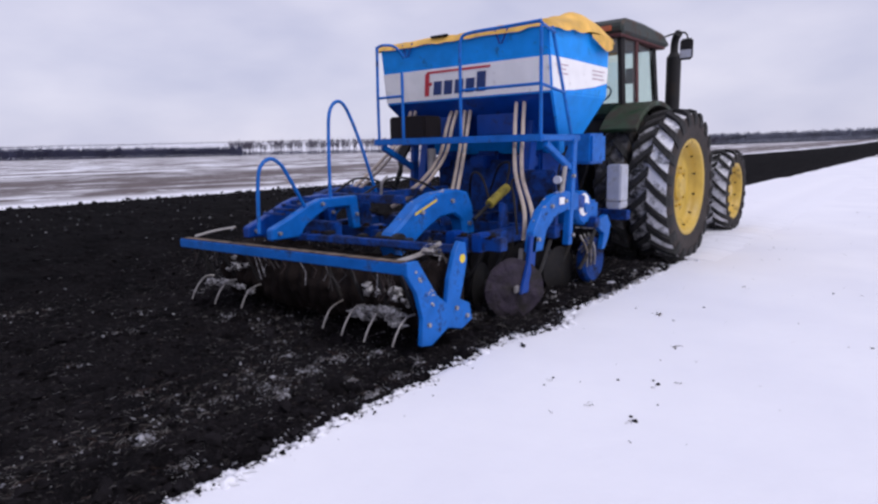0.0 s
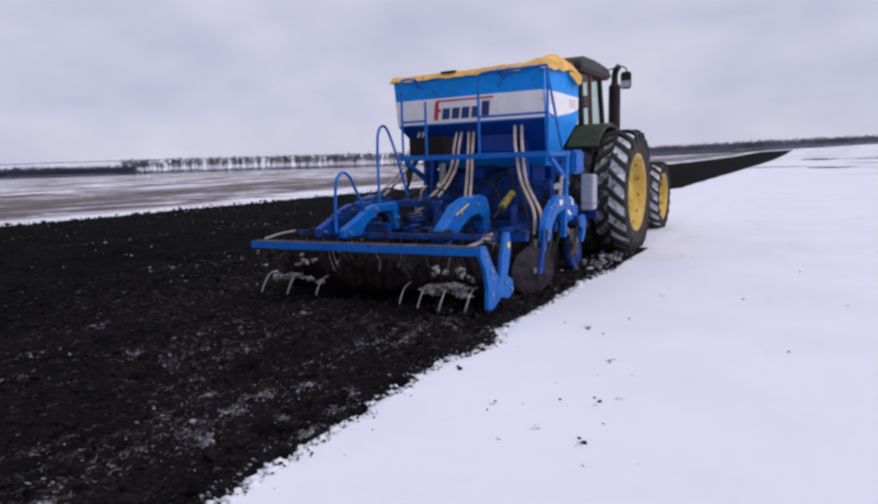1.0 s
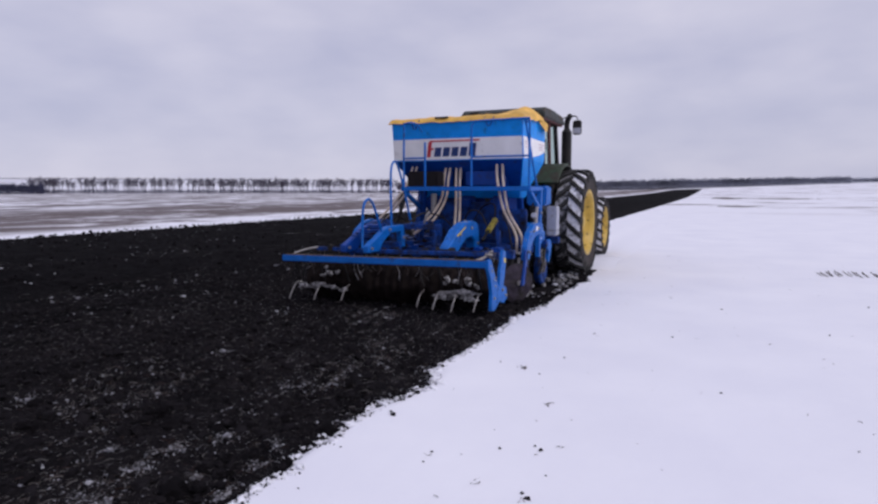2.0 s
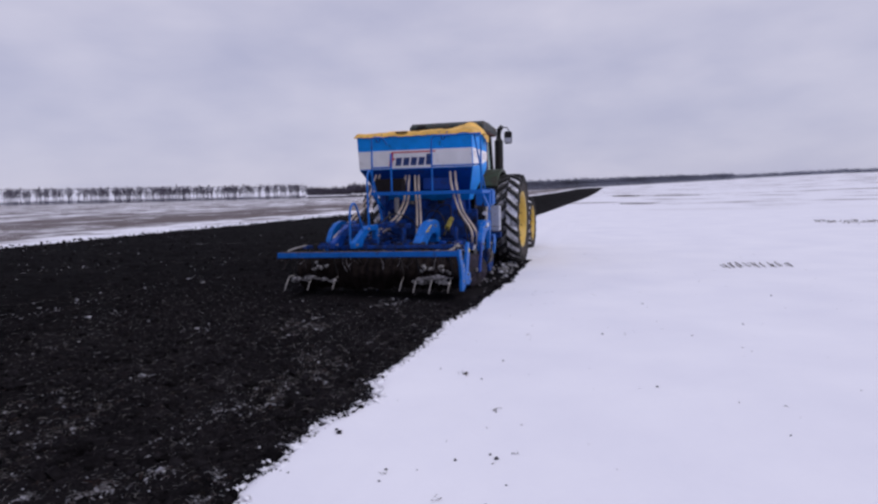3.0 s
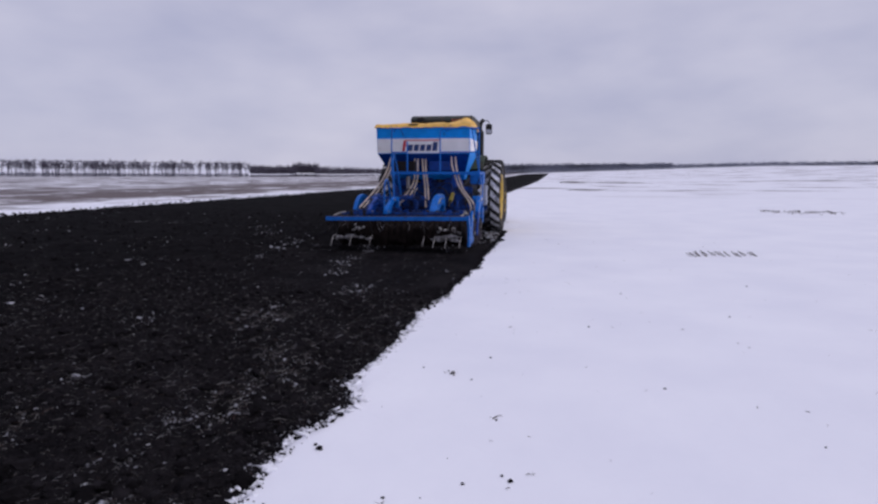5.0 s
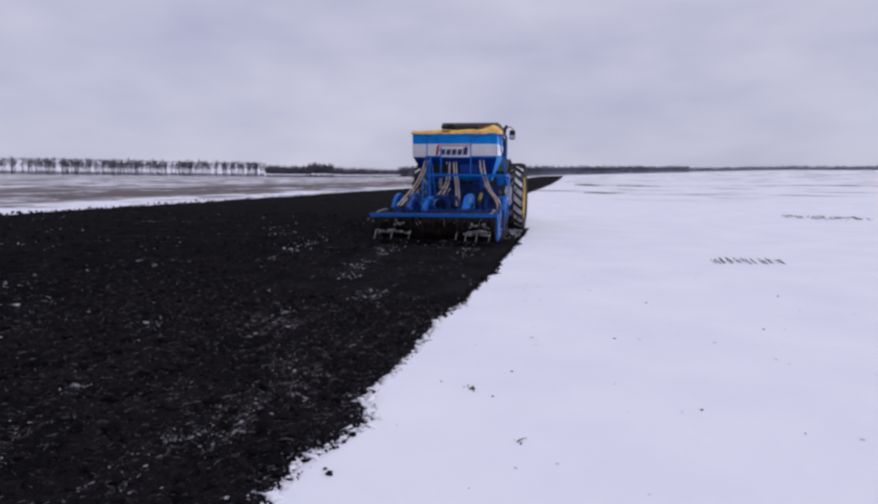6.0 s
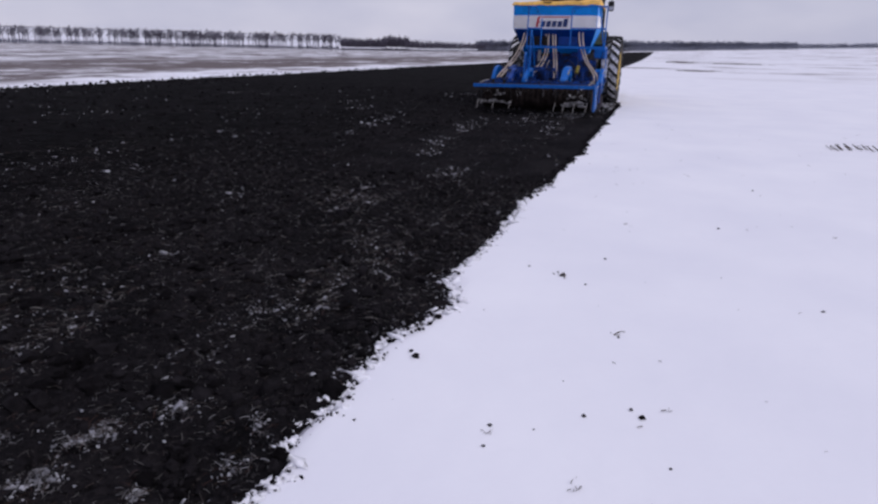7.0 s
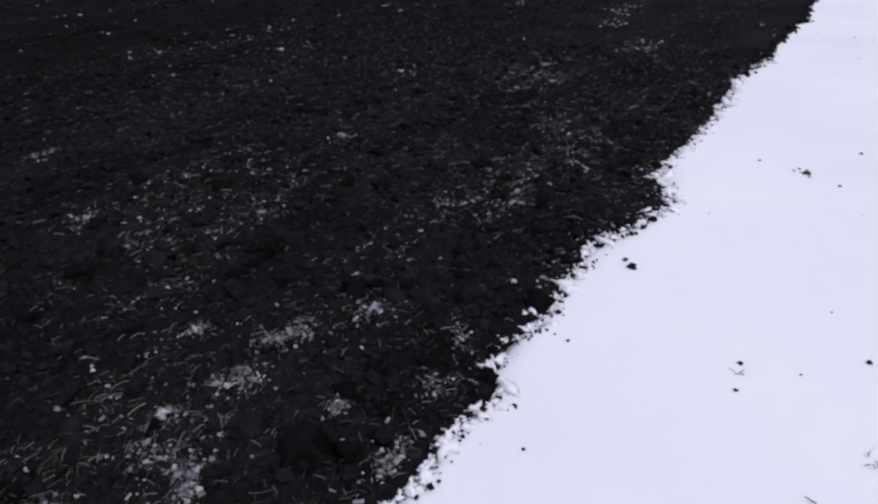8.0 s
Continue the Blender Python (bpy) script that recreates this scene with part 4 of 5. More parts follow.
pane([(-0.76, 8.76, 2.2), (0.76, 8.76, 2.2), (0.74, 8.71, 3.12), (-0.74, 8.71, 3.12)], tractor)
pane([(-0.74, 10.2, 2.2), (0.74, 10.2, 2.2), (0.70, 10.07, 3.12), (-0.70, 10.07, 3.12)], tractor)
for s in (1, -1):
    pane([(0.81 * s, 8.83, 2.2), (0.83 * s, 9.21, 2.2), (0.81 * s, 9.17, 3.12), (0.79 * s, 8.77, 3.12)], tractor)
    pane([(0.83 * s, 9.29, 2.2), (0.80 * s, 10.14, 2.2), (0.76 * s, 10.02, 3.12), (0.81 * s, 9.24, 3.12)], tractor)
bm = slab([(8.50, 3.12), (10.35, 3.12), (10.38, 3.18), (10.1, 3.30), (9.3, 3.34), (8.62, 3.33), (8.48, 3.24)], -0.90, 0.90, bevel=0.05)
part("cab_roof", bm, ROOF, tractor, "dark green cab roof with rusty brown rim")
part("roof_rim", box(-0.86, 0.86, 8.52, 10.3, 3.085, 3.125, 0.01), LINING, tractor)
part("work_lamp", box(-0.71, -0.49, 8.455, 8.53, 3.17, 3.27, 0.02), BLACK, tractor)
part("roof_lamp", box(0.30, 0.74, 8.462, 8.50, 3.15, 3.225, 0.012), AMBER, tractor, "orange-brown rear lamp")
bm = box(-0.27, 0.27, 9.05, 9.55, 2.05, 2.18, 0.05)
bm = box(-0.26, 0.26, 9.0, 9.12, 2.15, 2.85, 0.05, bm)
part("driver_seat", bm, SEAT_CLOTH, tractor)
ring = [(0.19 * math.cos(a), 9.78 + 0.13 * math.sin(a), 2.42 + 0.14 * math.sin(a)) for a in (2 * math.pi * k / 20 for k in range(21))]
bm = tube(ring, 0.014, None, 6)
bm = tube([(0, 9.78, 2.42), (0, 9.95, 2.1)], 0.03, bm, 8)
part("steering_wheel", bm, BLACK, tractor)
part("cab_display", box(0.45, 0.62, 9.72, 9.78, 2.55, 2.78, 0.01), BLACK, tractor)
# mudguards over the rear wheels
for s in (1, -1):
    outer = [(9.05 + 1.21 * math.cos(a), 1.0 + 1.21 * math.sin(a)) for a in np.radians(np.linspace(66, 138, 18))]
    inner = [(9.05 + 1.14 * math.cos(a), 1.0 + 1.14 * math.sin(a)) for a in np.radians(np.linspace(138, 66, 18))]
    part("mudguard", slab(outer + inner, 0.74 * s, 1.26 * s, bevel=0.012), GREEN, tractor)
    part("cab_step", box(0.75 * s, 1.05 * s, 10.35, 10.7, 0.75, 0.82, 0.01), BLACK, tractor)
    part("fuel_tank", box(0.45 * s, 0.95 * s, 10.35, 11.4, 0.7, 1.4, 0.08), GREEN if s < 0 else BLACK, tractor)
# exhaust stack
bm = lathe([(1.75, 0.0), (1.75, 0.085), (2.1, 0.09), (2.15, 0.115), (3.0, 0.115), (3.05, 0.08), (3.08, 0.065), (3.08, 0.0)], 20)
bm.transform(Matrix.Rotation(-math.pi / 2, 4, "Y"))
bm.transform(Matrix.Translation((0.87, 10.7, 0)))
bm = tube(curve([(0.87, 10.7, 3.05), (0.87, 10.7, 3.18), (0.90, 10.66, 3.29), (0.97, 10.58, 3.36)], 5), 0.062, bm, 12)
part("exhaust_pipe", bm, BLACK, tractor, "tall matt black exhaust stack")
# mirrors
for s in (1, -1):
    part("mirror_arm", tube(curve([(0.80 * s, 10.05, 3.20), (1.0 * s, 10.25, 3.30), (1.18 * s, 10.32, 3.28), (1.19 * s, 10.32, 2.95)], 5), 0.014, None, 8), BLACK, tractor)
    head = part("mirror_head", box(1.08 * s, 1.28 * s, 10.30, 10.36, 2.90, 3.22, 0.025), BLACK, tractor)
    # a small grey sheet low on the head stands for the mirror's reflection
    part("mirror_reflection", box(1.095 * s, 1.265 * s, 10.292, 10.299, 2.93, 3.05, 0.002), GREY_BOX, head)


# ---- seed drill ----
drill = thing("seed_drill", "blue and white mounted seed drill with ochre tarpaulin over a hopper", "seed drill", at=(AXIS, 0, 0))

# hopper
bm = bmesh.new()
rings = [[bm.verts.new((sx_ * w, y, z)) for sx_, y in ((-1, a), (1, a), (1, b), (-1, b))] for z, w, a, b in ((2.86, 1.18, 5.90, 7.42), (2.54, 1.18, 5.94, 7.40), (2.17, 1.18, 5.99, 7.38), (1.72, 1.0, 6.48, 7.10), (1.52, 0.95, 6.60, 6.98))]
for p, q in zip(rings, rings[1:]):
    for j in range(4):
        bm.faces.new((p[j], p[(j + 1) % 4], q[(j + 1) % 4], q[j]))
bm.faces.new(rings[-1])
bm.faces.new(rings[0])
bmesh.ops.bevel(bm, geom=bm.edges[:], offset=0.015, segments=2, affect="EDGES", clamp_overlap=True)
hopper = part("hopper", bm, BLUE, drill, "bright blue steel seed hopper")


def quad(name, corners, lift, mat, parent, label=""):
    """A thin sheet, proud of the face that it lies on."""
    bm = bmesh.new()
    c = [Vector(p) for p in corners]
    nrm = (c[1] - c[0]).cross(c[2] - c[0]).normalized()
    p, q = [bm.verts.new(v) for v in c], [bm.verts.new(v + nrm * lift) for v in c]
    bm.faces.new(p)
    bm.faces.new(q[::-1])
    for i in range(len(c)):
        j = (i + 1) % len(c)
        bm.faces.new((p[j], p[i], q[i], q[j]))
    return part(name, bm, mat, parent, label)


def rear_y(z):
    return 5.94 + (2.54 - z) / (2.54 - 2.17) * 0.05


BT, BB = 2.53, 2.18
quad("white_panel", [(-1.17, rear_y(BB), BB), (1.17, rear_y(BB), BB), (1.17, rear_y(BT), BT), (-1.17, rear_y(BT), BT)], 0.006, WHITE, hopper, "white painted band")
for s in (1, -1):
    row = [(1.18 * s, 6.02, BB), (1.18 * s, 6.5, BB + 0.03), (1.18 * s, 7.0, BB + 0.09), (1.18 * s, 7.37, BB + 0.16), (1.18 * s, 7.38, BT - 0.01), (1.18 * s, 6.5, BT), (1.18 * s, 5.97, BT)]
    quad("white_panel", row if s > 0 else row[::-1], 0.006, WHITE, hopper, "white painted band")

# added sheet that paints the shade on the hopper's rear slope
quad("funnel_shade", [(-1.0, 6.462, 1.725), (1.0, 6.462, 1.725), (1.165, 5.994, 2.160), (-1.165, 5.994, 2.160)], 0.006, BLUE_SHADED, hopper, "dark blue sheet painting shade on the funnel")


def print_bar(x0, x1, z0, z1, mat, label="", slant=0.0):
    d = -0.011
    quad("print", [(x0, rear_y(z0) + d, z0), (x1, rear_y(z0) + d, z0), (x1 + slant, rear_y(z1) + d, z1), (x0 + slant, rear_y(z1) + d, z1)], 0.003, mat, hopper, label)


# the maker's mark as plain shapes: a red bar with an upright, and dark blue blocks
print_bar(-0.47, 0.44, 2.478, 2.502, RED, "red printed bar", 0.02)
print_bar(-0.53, -0.465, 2.225, 2.478, RED, "red printed block", 0.045)
print_bar(-0.455, -0.40, 2.345, 2.378, RED, "red printed block", 0.005)
for k in range(5):
    x0 = -0.395 + 0.158 * k
    print_bar(x0, x0 + 0.12, 2.232, 2.385 + (0.06 if k == 4 else 0), NAVY, "navy printed block", 0.03)
for y0, y1 in ((6.10, 6.34), (6.95, 7.28)):
    for k in range(3):
        quad("small_print", [(1.188, y0, 2.36 + 0.045 * k), (1.188, y1 - 0.05 * (k == 1), 2.36 + 0.045 * k), (1.188, y1 - 0.05 * (k == 1), 2.372 + 0.045 * k), (1.188, y0, 2.372 + 0.045 * k)], 0.003, FADED, hopper, "faded red printed line")

# tarpaulin heaped over the open hopper
ux, uy = np.linspace(-1.23, 1.23, 56), np.linspace(5.86, 7.47, 36)
tx, ty = np.meshgrid(ux, uy)
rim_d = np.minimum(np.minimum(tx + 1.23, 1.23 - tx), np.minimum(ty - 5.86, 7.47 - ty))
tz = 2.80 + 0.09 * ease(rim_d, 0.0, 0.06) + 0.06 * ease(rim_d, 0.05, 0.6)
tz += 0.022 * field(tx * 3.1, ty * 3.7, 51) * ease(rim_d, 0.0, 0.2) + 0.012 * field(tx * 9, ty * 8, 52)
tz += 0.21 * np.exp(-((tx - 0.99) / 0.21) ** 2 - ((ty - 6.86) / 0.48) ** 2) + 0.03 * field(tx * 5, ty * 5, 53) * np.exp(-((tx - 1.0) / 0.3) ** 2)
nx, ny = len(ux), len(uy)
i = (np.arange(ny - 1)[:, None] * nx + np.arange(nx - 1)[None, :]).ravel()
tarp = mesh_object("tarpaulin", np.stack([tx.ravel(), ty.ravel(), tz.ravel()], 1), np.stack([i, i + 1, i + nx + 1, i + nx], 1), TARP, True)
tarp.parent = drill
tagged(tarp, "lumpy ochre-yellow tarpaulin cover")
bm = bmesh.new()
grid = [[bm.verts.new((1.235 + 0.02 * math.sin(9 * y + 5 * z) + 0.004, y, 2.85 - z * (0.25 + 0.75 * max(0.0, math.sin(4.3 * (y - 6.85)))))) for z in (0, 0.05, 0.10, 0.16)] for y in np.linspace(6.85, 7.44, 14)]
for p, q in zip(grid, grid[1:]):
    for j in range(3):
        bm.faces.new((p[j], p[j + 1], q[j + 1], q[j]))
part("tarp_flap", bm, TARP, drill, "loose hanging tarpaulin edge", smooth=True)
part("tarp_vent", box(-0.34, -0.10, 5.862, 5.91, 2.865, 2.89, 0.006), BLACK, drill)
for x in (-0.72, 0.62):
    part("tarp_hook", tube([(x - 0.07, 5.885, 2.84), (x - 0.01, 5.875, 2.70), (x + 0.02, 5.875, 2.70), (x + 0.09, 5.885, 2.85)], 0.010, None, 6), BLUE_SHADED, drill)

# seed outlets under the hopper, in the shaded copy of its blue
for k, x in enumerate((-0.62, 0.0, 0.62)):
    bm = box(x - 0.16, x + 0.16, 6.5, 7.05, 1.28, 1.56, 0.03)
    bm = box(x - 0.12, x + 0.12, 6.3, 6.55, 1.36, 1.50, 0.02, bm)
    part("metering_unit", bm, BLUE_SHADED, drill)
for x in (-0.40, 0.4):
    part("hopper_plate", box(x - 0.28, x + 0.28, 6.13, 6.19, 1.74, 1.98, 0.01), BLUE_SHADED, drill)
    for dx in (-0.06, 0.06):
        part("latch", box(x + dx - 0.022, x + dx + 0.022, 6.05, 6.09, 2.10, 2.16, 0.004), GREY_BOX, drill)

# loading platform and railings
part("platform_beam", bar((-0.63, 5.20, 1.68), (1.52, 5.20, 1.68), 0.06, 0.07), BLUE_WORN_SHADED, drill)
part("platform_beam", bar((-0.63, 5.78, 1.68), (1.52, 5.78, 1.68), 0.05, 0.06), BLUE_WORN_SHADED, drill)
for x in (-0.61, 1.50):
    part("platform_beam", bar((x, 5.20, 1.68), (x, 5.98, 1.68), 0.05, 0.06), BLUE_WORN_SHADED, drill)
for k in range(16):
    x = -0.55 + 0.135 * k
    part("platform_slat", bar((x, 5.22, 1.668), (x, 5.78, 1.668), 0.012, 0.035, bevel=0.002), BLUE_SHADED, drill)
part("rail_post", tube(curve([(-0.61, 5.24, 1.66), (-0.61, 5.24, 2.2), (-0.60, 5.24, 2.73)], 4), 0.017), BLUE_WORN_SHADED, drill)
part("rail_post", tube([(-0.22, 5.22, 1.66), (-0.22, 5.22, 2.42)], 0.017), BLUE_WORN_SHADED, drill)
part("rail_post", tube([(0.58, 5.20, 1.66), (0.58, 5.20, 2.60)], 0.017), BLUE_WORN_SHADED, drill)
part("rail_post", tube([(1.50, 5.20, 1.66), (1.50, 5.20, 2.68)], 0.017), BLUE_WORN_SHADED, drill)
part("hand_rail", tube(curve([(0.58, 5.20, 2.56), (0.60, 5.20, 2.67), (0.70, 5.20, 2.71), (1.1, 5.20, 2.715), (1.5, 5.20, 2.72)], 5), 0.017), BLUE_WORN_SHADED, drill)
part("hand_rail", tube(curve([(-0.60, 5.24, 2.72), (-0.52, 5.26, 2.74), (-0.42, 5.34, 2.72), (-0.36, 5.42, 2.60)], 5), 0.015), BLUE_WORN_SHADED, drill)
part("hand_rail", tube([(0.58, 5.20, 2.17), (1.50, 5.20, 2.17)], 0.015), BLUE_WORN_SHADED, drill)
part("hand_rail", tube([(-0.61, 5.24, 2.17), (-0.22, 5.22, 2.17)], 0.015), BLUE_WORN_SHADED, drill)
part("hand_rail", tube([(1.50, 5.20, 2.70), (1.25, 5.92, 2.74)], 0.015), BLUE_WORN_SHADED, drill)
part("hand_rail", tube([(1.50, 5.20, 2.17), (1.34, 5.98, 2.14)], 0.015), BLUE_WORN_SHADED, drill)
part("rail_post", tube([(1.23, 5.90, 2.80), (1.42, 6.0, 1.66)], 0.017), BLUE_WORN_SHADED, drill)
part("crate", box(-0.66, -0.12, 5.46, 5.78, 1.70, 1.97, 0.02), CRATE, drill, "dark brown box on the platform")

# struts that carry the platform, and side arms; the far strut takes shaded blue
for s in (1, -1):
    side = 1.50 if s > 0 else -0.6
    part("platform_strut", bar((side, 5.28, 1.63), (side, 5.80, 1.38), 0.05, 0.07), BLUE_WORN_SHADED, drill)
    part("platform_strut", bar((side, 5.86, 1.68), (side, 5.76, 0.60), 0.07, 0.09), BLUE_WORN_SHADED if s > 0 else BLUE_MUDDY_SHADED, drill)
    outer = [(5.00, 0.62), (5.04, 0.82), (5.18, 1.0), (5.40, 1.12), (5.66, 1.16), (5.95, 1.12)]
    inner = [(5.95, 0.94), (5.68, 0.96), (5.45, 0.92), (5.28, 0.80), (5.20, 0.62)]
    part("side_arm", slab(outer + inner, 1.44 * s, 1.53 * s), BLUE_WORN_SHADED, drill)
    part("side_arm", bar((1.42 * s, 5.95, 1.03), (1.40 * s, 6.30, 1.00), 0.07, 0.14), BLUE_SHADED, drill)
    part("wheel_arm", slab([(6.66, 0.76), (6.92, 0.80), (7.02, 0.68), (6.96, 0.52), (6.86, 0.40), (6.78, 0.40), (6.84, 0.58), (6.68, 0.66)], 1.36 * s, 1.43 * s), BLUE_WORN_SHADED, drill)
    if s > 0:
        part("side_box", box(1.14, 1.48, 6.34, 6.72, 1.40, 1.73, 0.03), BLUE_WORN_SHADED, drill)
bm = lathe([(0.0, 0.0), (0.0, 0.19), (0.33, 0.19), (0.37, 0.165), (0.37, 0.06), (0.40, 0.05), (0.40, 0.0)], 28)
bm = box(0.05, 0.34, 0.0, 0.42, -0.20, 0.06, 0.03, bm)
part("fan_housing", bm, BLUE_WORN_SHADED, drill, at=(1.02, 6.40, 0.92), smooth=False)
part("white_label", lathe([(0.0, 0.0), (0.0, 0.125), (0.006, 0.125), (0.006, 0.0)], 24), WHITE, drill, "round white label", at=(1.392, 6.36, 0.96))
part("white_label", box(1.532, 1.54, 5.52, 5.62, 1.03, 1.10, 0.002), WHITE, drill)
part("tool_box", box(1.29, 1.47, 7.18, 7.42, 0.84, 1.37, 0.015), GREY_BOX, drill, "grey sheet-metal box")
part("box_lid_seam", box(1.284, 1.476, 7.174, 7.426, 0.93, 0.936, 0.001), BLACK, drill)

# main frame; shade is painted in with its darker blues
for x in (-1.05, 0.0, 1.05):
    part("frame_beam", bar((x, 4.5, 0.72), (x, 7.6, 0.72), 0.12, 0.14), BLUE_MUDDY_SHADED, drill)
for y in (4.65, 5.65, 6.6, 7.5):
    part("cross_beam", bar((-1.45, y, 0.74), (1.45, y, 0.74), 0.12, 0.12), BLUE_MUDDY_SHADED, drill)
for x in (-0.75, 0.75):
    part("hopper_leg", bar((x, 6.1, 0.8), (x, 6.35, 1.95), 0.12, 0.14), BLUE_SHADED, drill)
    part("hopper_leg", bar((x, 7.4, 0.8), (x, 7.2, 1.9), 0.12, 0.14), BLUE_SHADED, drill)
part("rear_wall", box(-0.7, 0.7, 6.42, 6.50, 0.82, 1.45, 0.02), BLUE_MUDDY_SHADED, drill)
part("rear_wall", box(0.78, 1.25, 5.95, 6.05, 0.75, 1.35, 0.02), BLUE_MUDDY_SHADED, drill)
part("headstock", slab([(7.45, 0.5), (7.85, 0.5), (7.8, 1.35), (7.6, 1.35)], -0.5, 0.5), BLUE_SHADED, drill)
part("top_link", bar((0, 7.7, 1.25), (0, 8.7, 1.3), 0.07, 0.07), BLACK, drill)

# arched arms that carry the rear roller, the far one shaded by its colour
ARCH_OUT = [(3.98, 0.72), (4.0, 0.86), (4.12, 0.93), (4.36, 1.10), (4.62, 1.18), (4.95, 1.20), (5.14, 1.16), (5.22, 1.02), (5.25, 0.72)]
ARCH_IN = [(5.06, 0.72), (5.03, 0.88), (4.90, 0.96), (4.68, 0.94), (4.46, 0.84), (4.25, 0.72), (4.12, 0.64), (4.02, 0.64)]
arm = part("roller_arm", slab(ARCH_OUT + ARCH_IN, 0.55, 0.71, bevel=0.02), BLUE_WORN_SHADED, drill)
part("yellow_stripe", slab([(4.30, 1.015), (4.62, 1.125), (4.62, 1.105), (4.30, 0.995)], 0.711, 0.716, bevel=0), STICKER, arm)
part("roller_arm", slab(ARCH_OUT + ARCH_IN, -0.90, -0.76, bevel=0.02), BLUE_MUDDY_SHADED, drill)
part("pivot_block", tube([(0.50, 4.05, 0.79), (0.76, 4.05, 0.79)], 0.075, None, 14), BLACK, drill)
LEFT_OUT = [(3.42, 0.80), (3.42, 0.90), (3.62, 0.98), (3.88, 1.10), (4.02, 1.14), (4.50, 1.14), (4.54, 0.80)]
LEFT_IN = [(4.44, 0.80), (4.40, 1.04), (4.10, 1.04), (3.96, 0.98), (3.82, 0.90), (3.74, 0.80)]
# the left step arm takes the shaded blue, so its shade is painted
for x in (-0.64, -0.28):
    part("step_arm", slab(LEFT_OUT + LEFT_IN, x - 0.045, x + 0.045, bevel=0.012), BLUE_WORN_SHADED if x > -0.5 else BLUE_SHADED, drill)
part("step_beam", bar((-0.70, 4.10, 0.84), (-0.10, 4.10, 0.84), 0.10, 0.14), BLUE_MUDDY_SHADED, drill)
part("step_beam", bar((-0.95, 4.55, 1.11), (0.35, 4.55, 1.11), 0.08, 0.08), BLUE_MUDDY_SHADED, drill)
part("step_beam", bar((-0.25, 4.55, 1.11), (-0.25, 6.0, 1.12), 0.08, 0.08), BLUE_MUDDY_SHADED, drill)
part("step_beam", bar((-0.80, 3.70, 0.80), (1.45, 3.95, 0.80), 0.06, 0.06), BLUE_MUDDY_SHADED, drill)
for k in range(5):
    part("step_slat", bar((-0.62, 3.62 + 0.11 * k, 1.02 + 0.03 * k), (-0.30, 3.62 + 0.11 * k, 1.02 + 0.03 * k), 0.03, 0.02, bevel=0.003), BLUE_MUDDY_SHADED, drill)
# ladder hoops
part("grab_hoop", tube(curve([(-0.28, 4.17, 1.12), (-0.30, 4.20, 1.7), (-0.31, 4.24, 1.98), (-0.32, 4.36, 2.08), (-0.32, 4.48, 2.0), (-0.30, 4.64, 1.65), (-0.27, 4.82, 1.12)], 6), 0.017), BLUE_WORN_SHADED, drill)
part("grab_hoop", tube(curve([(-0.26, 3.30, 0.88), (-0.26, 3.32, 1.3), (-0.26, 3.36, 1.47), (-0.25, 3.46, 1.535), (-0.25, 3.57, 1.48), (-0.25, 3.66, 1.35), (-0.25, 3.82, 1.08)], 6), 0.017), BLUE_WORN_SHADED, drill)

# hydraulic cylinder and its hoses
bm = tube([(0.80, 5.72, 1.17), (0.80, 5.38, 1.015)], 0.048, None, 14)
part("hydraulic_cylinder", bm, YELLOW_PART, drill, "yellow hydraulic cylinder")
part("piston_rod", tube([(0.80, 5.38, 1.015), (0.80, 5.10, 0.885)], 0.022, None, 10), BLACK, drill)
# beige seed hoses
HOSES = [[(0.70, 6.08, 2.10), (0.76, 5.95, 1.80), (0.98, 5.60, 1.35), (1.28, 5.28, 0.98), (1.32, 5.20, 0.70)],
         [(0.80, 6.08, 2.10), (0.86, 5.95, 1.78), (1.06, 5.60, 1.33), (1.37, 5.28, 0.96), (1.40, 5.20, 0.70)],
         [(-0.24, 6.15, 2.08), (-0.22, 6.0, 1.85), (-0.19, 5.8, 1.5), (-0.30, 5.55, 1.2), (-0.50, 5.3, 1.0)],
         [(-0.16, 6.15, 2.08), (-0.14, 6.0, 1.85), (-0.11, 5.8, 1.5), (-0.22, 5.5, 1.15), (-0.42, 5.2, 0.95)],
         [(-0.05, 6.15, 2.08), (0.0, 6.0, 1.75), (0.10, 5.75, 1.35), (0.18, 5.45, 0.85)],
         [(0.03, 6.15, 2.08), (0.07, 6.0, 1.75), (0.17, 5.75, 1.35), (0.26, 5.45, 0.85)],
         [(-0.86, 6.10, 2.08), (-0.92, 5.95, 1.75), (-1.05, 5.55, 1.35), (-1.35, 5.0, 0.85)],
         [(-0.78, 6.10, 2.08), (-0.84, 5.95, 1.75), (-0.98, 5.55, 1.32), (-1.26, 5.0, 0.85)]]
for pts in HOSES:
    part("seed_hose", tube(curve(pts, 8), 0.021, None, 10), HOSE, drill, "beige corrugated seed hose")
for a in np.linspace(-1.1, 1.1, 6):
    part("hydraulic_hose", tube(curve([(a * 0.5, 7.5, 1.3), (a * 0.45, 7.9, 1.55), (a * 0.3, 8.3, 1.5), (a * 0.25, 8.6, 1.25)], 5), 0.014, None, 6), BLACK, drill)

# working discs in two rows, and press wheels
disc_mesh = None
DISCS = []


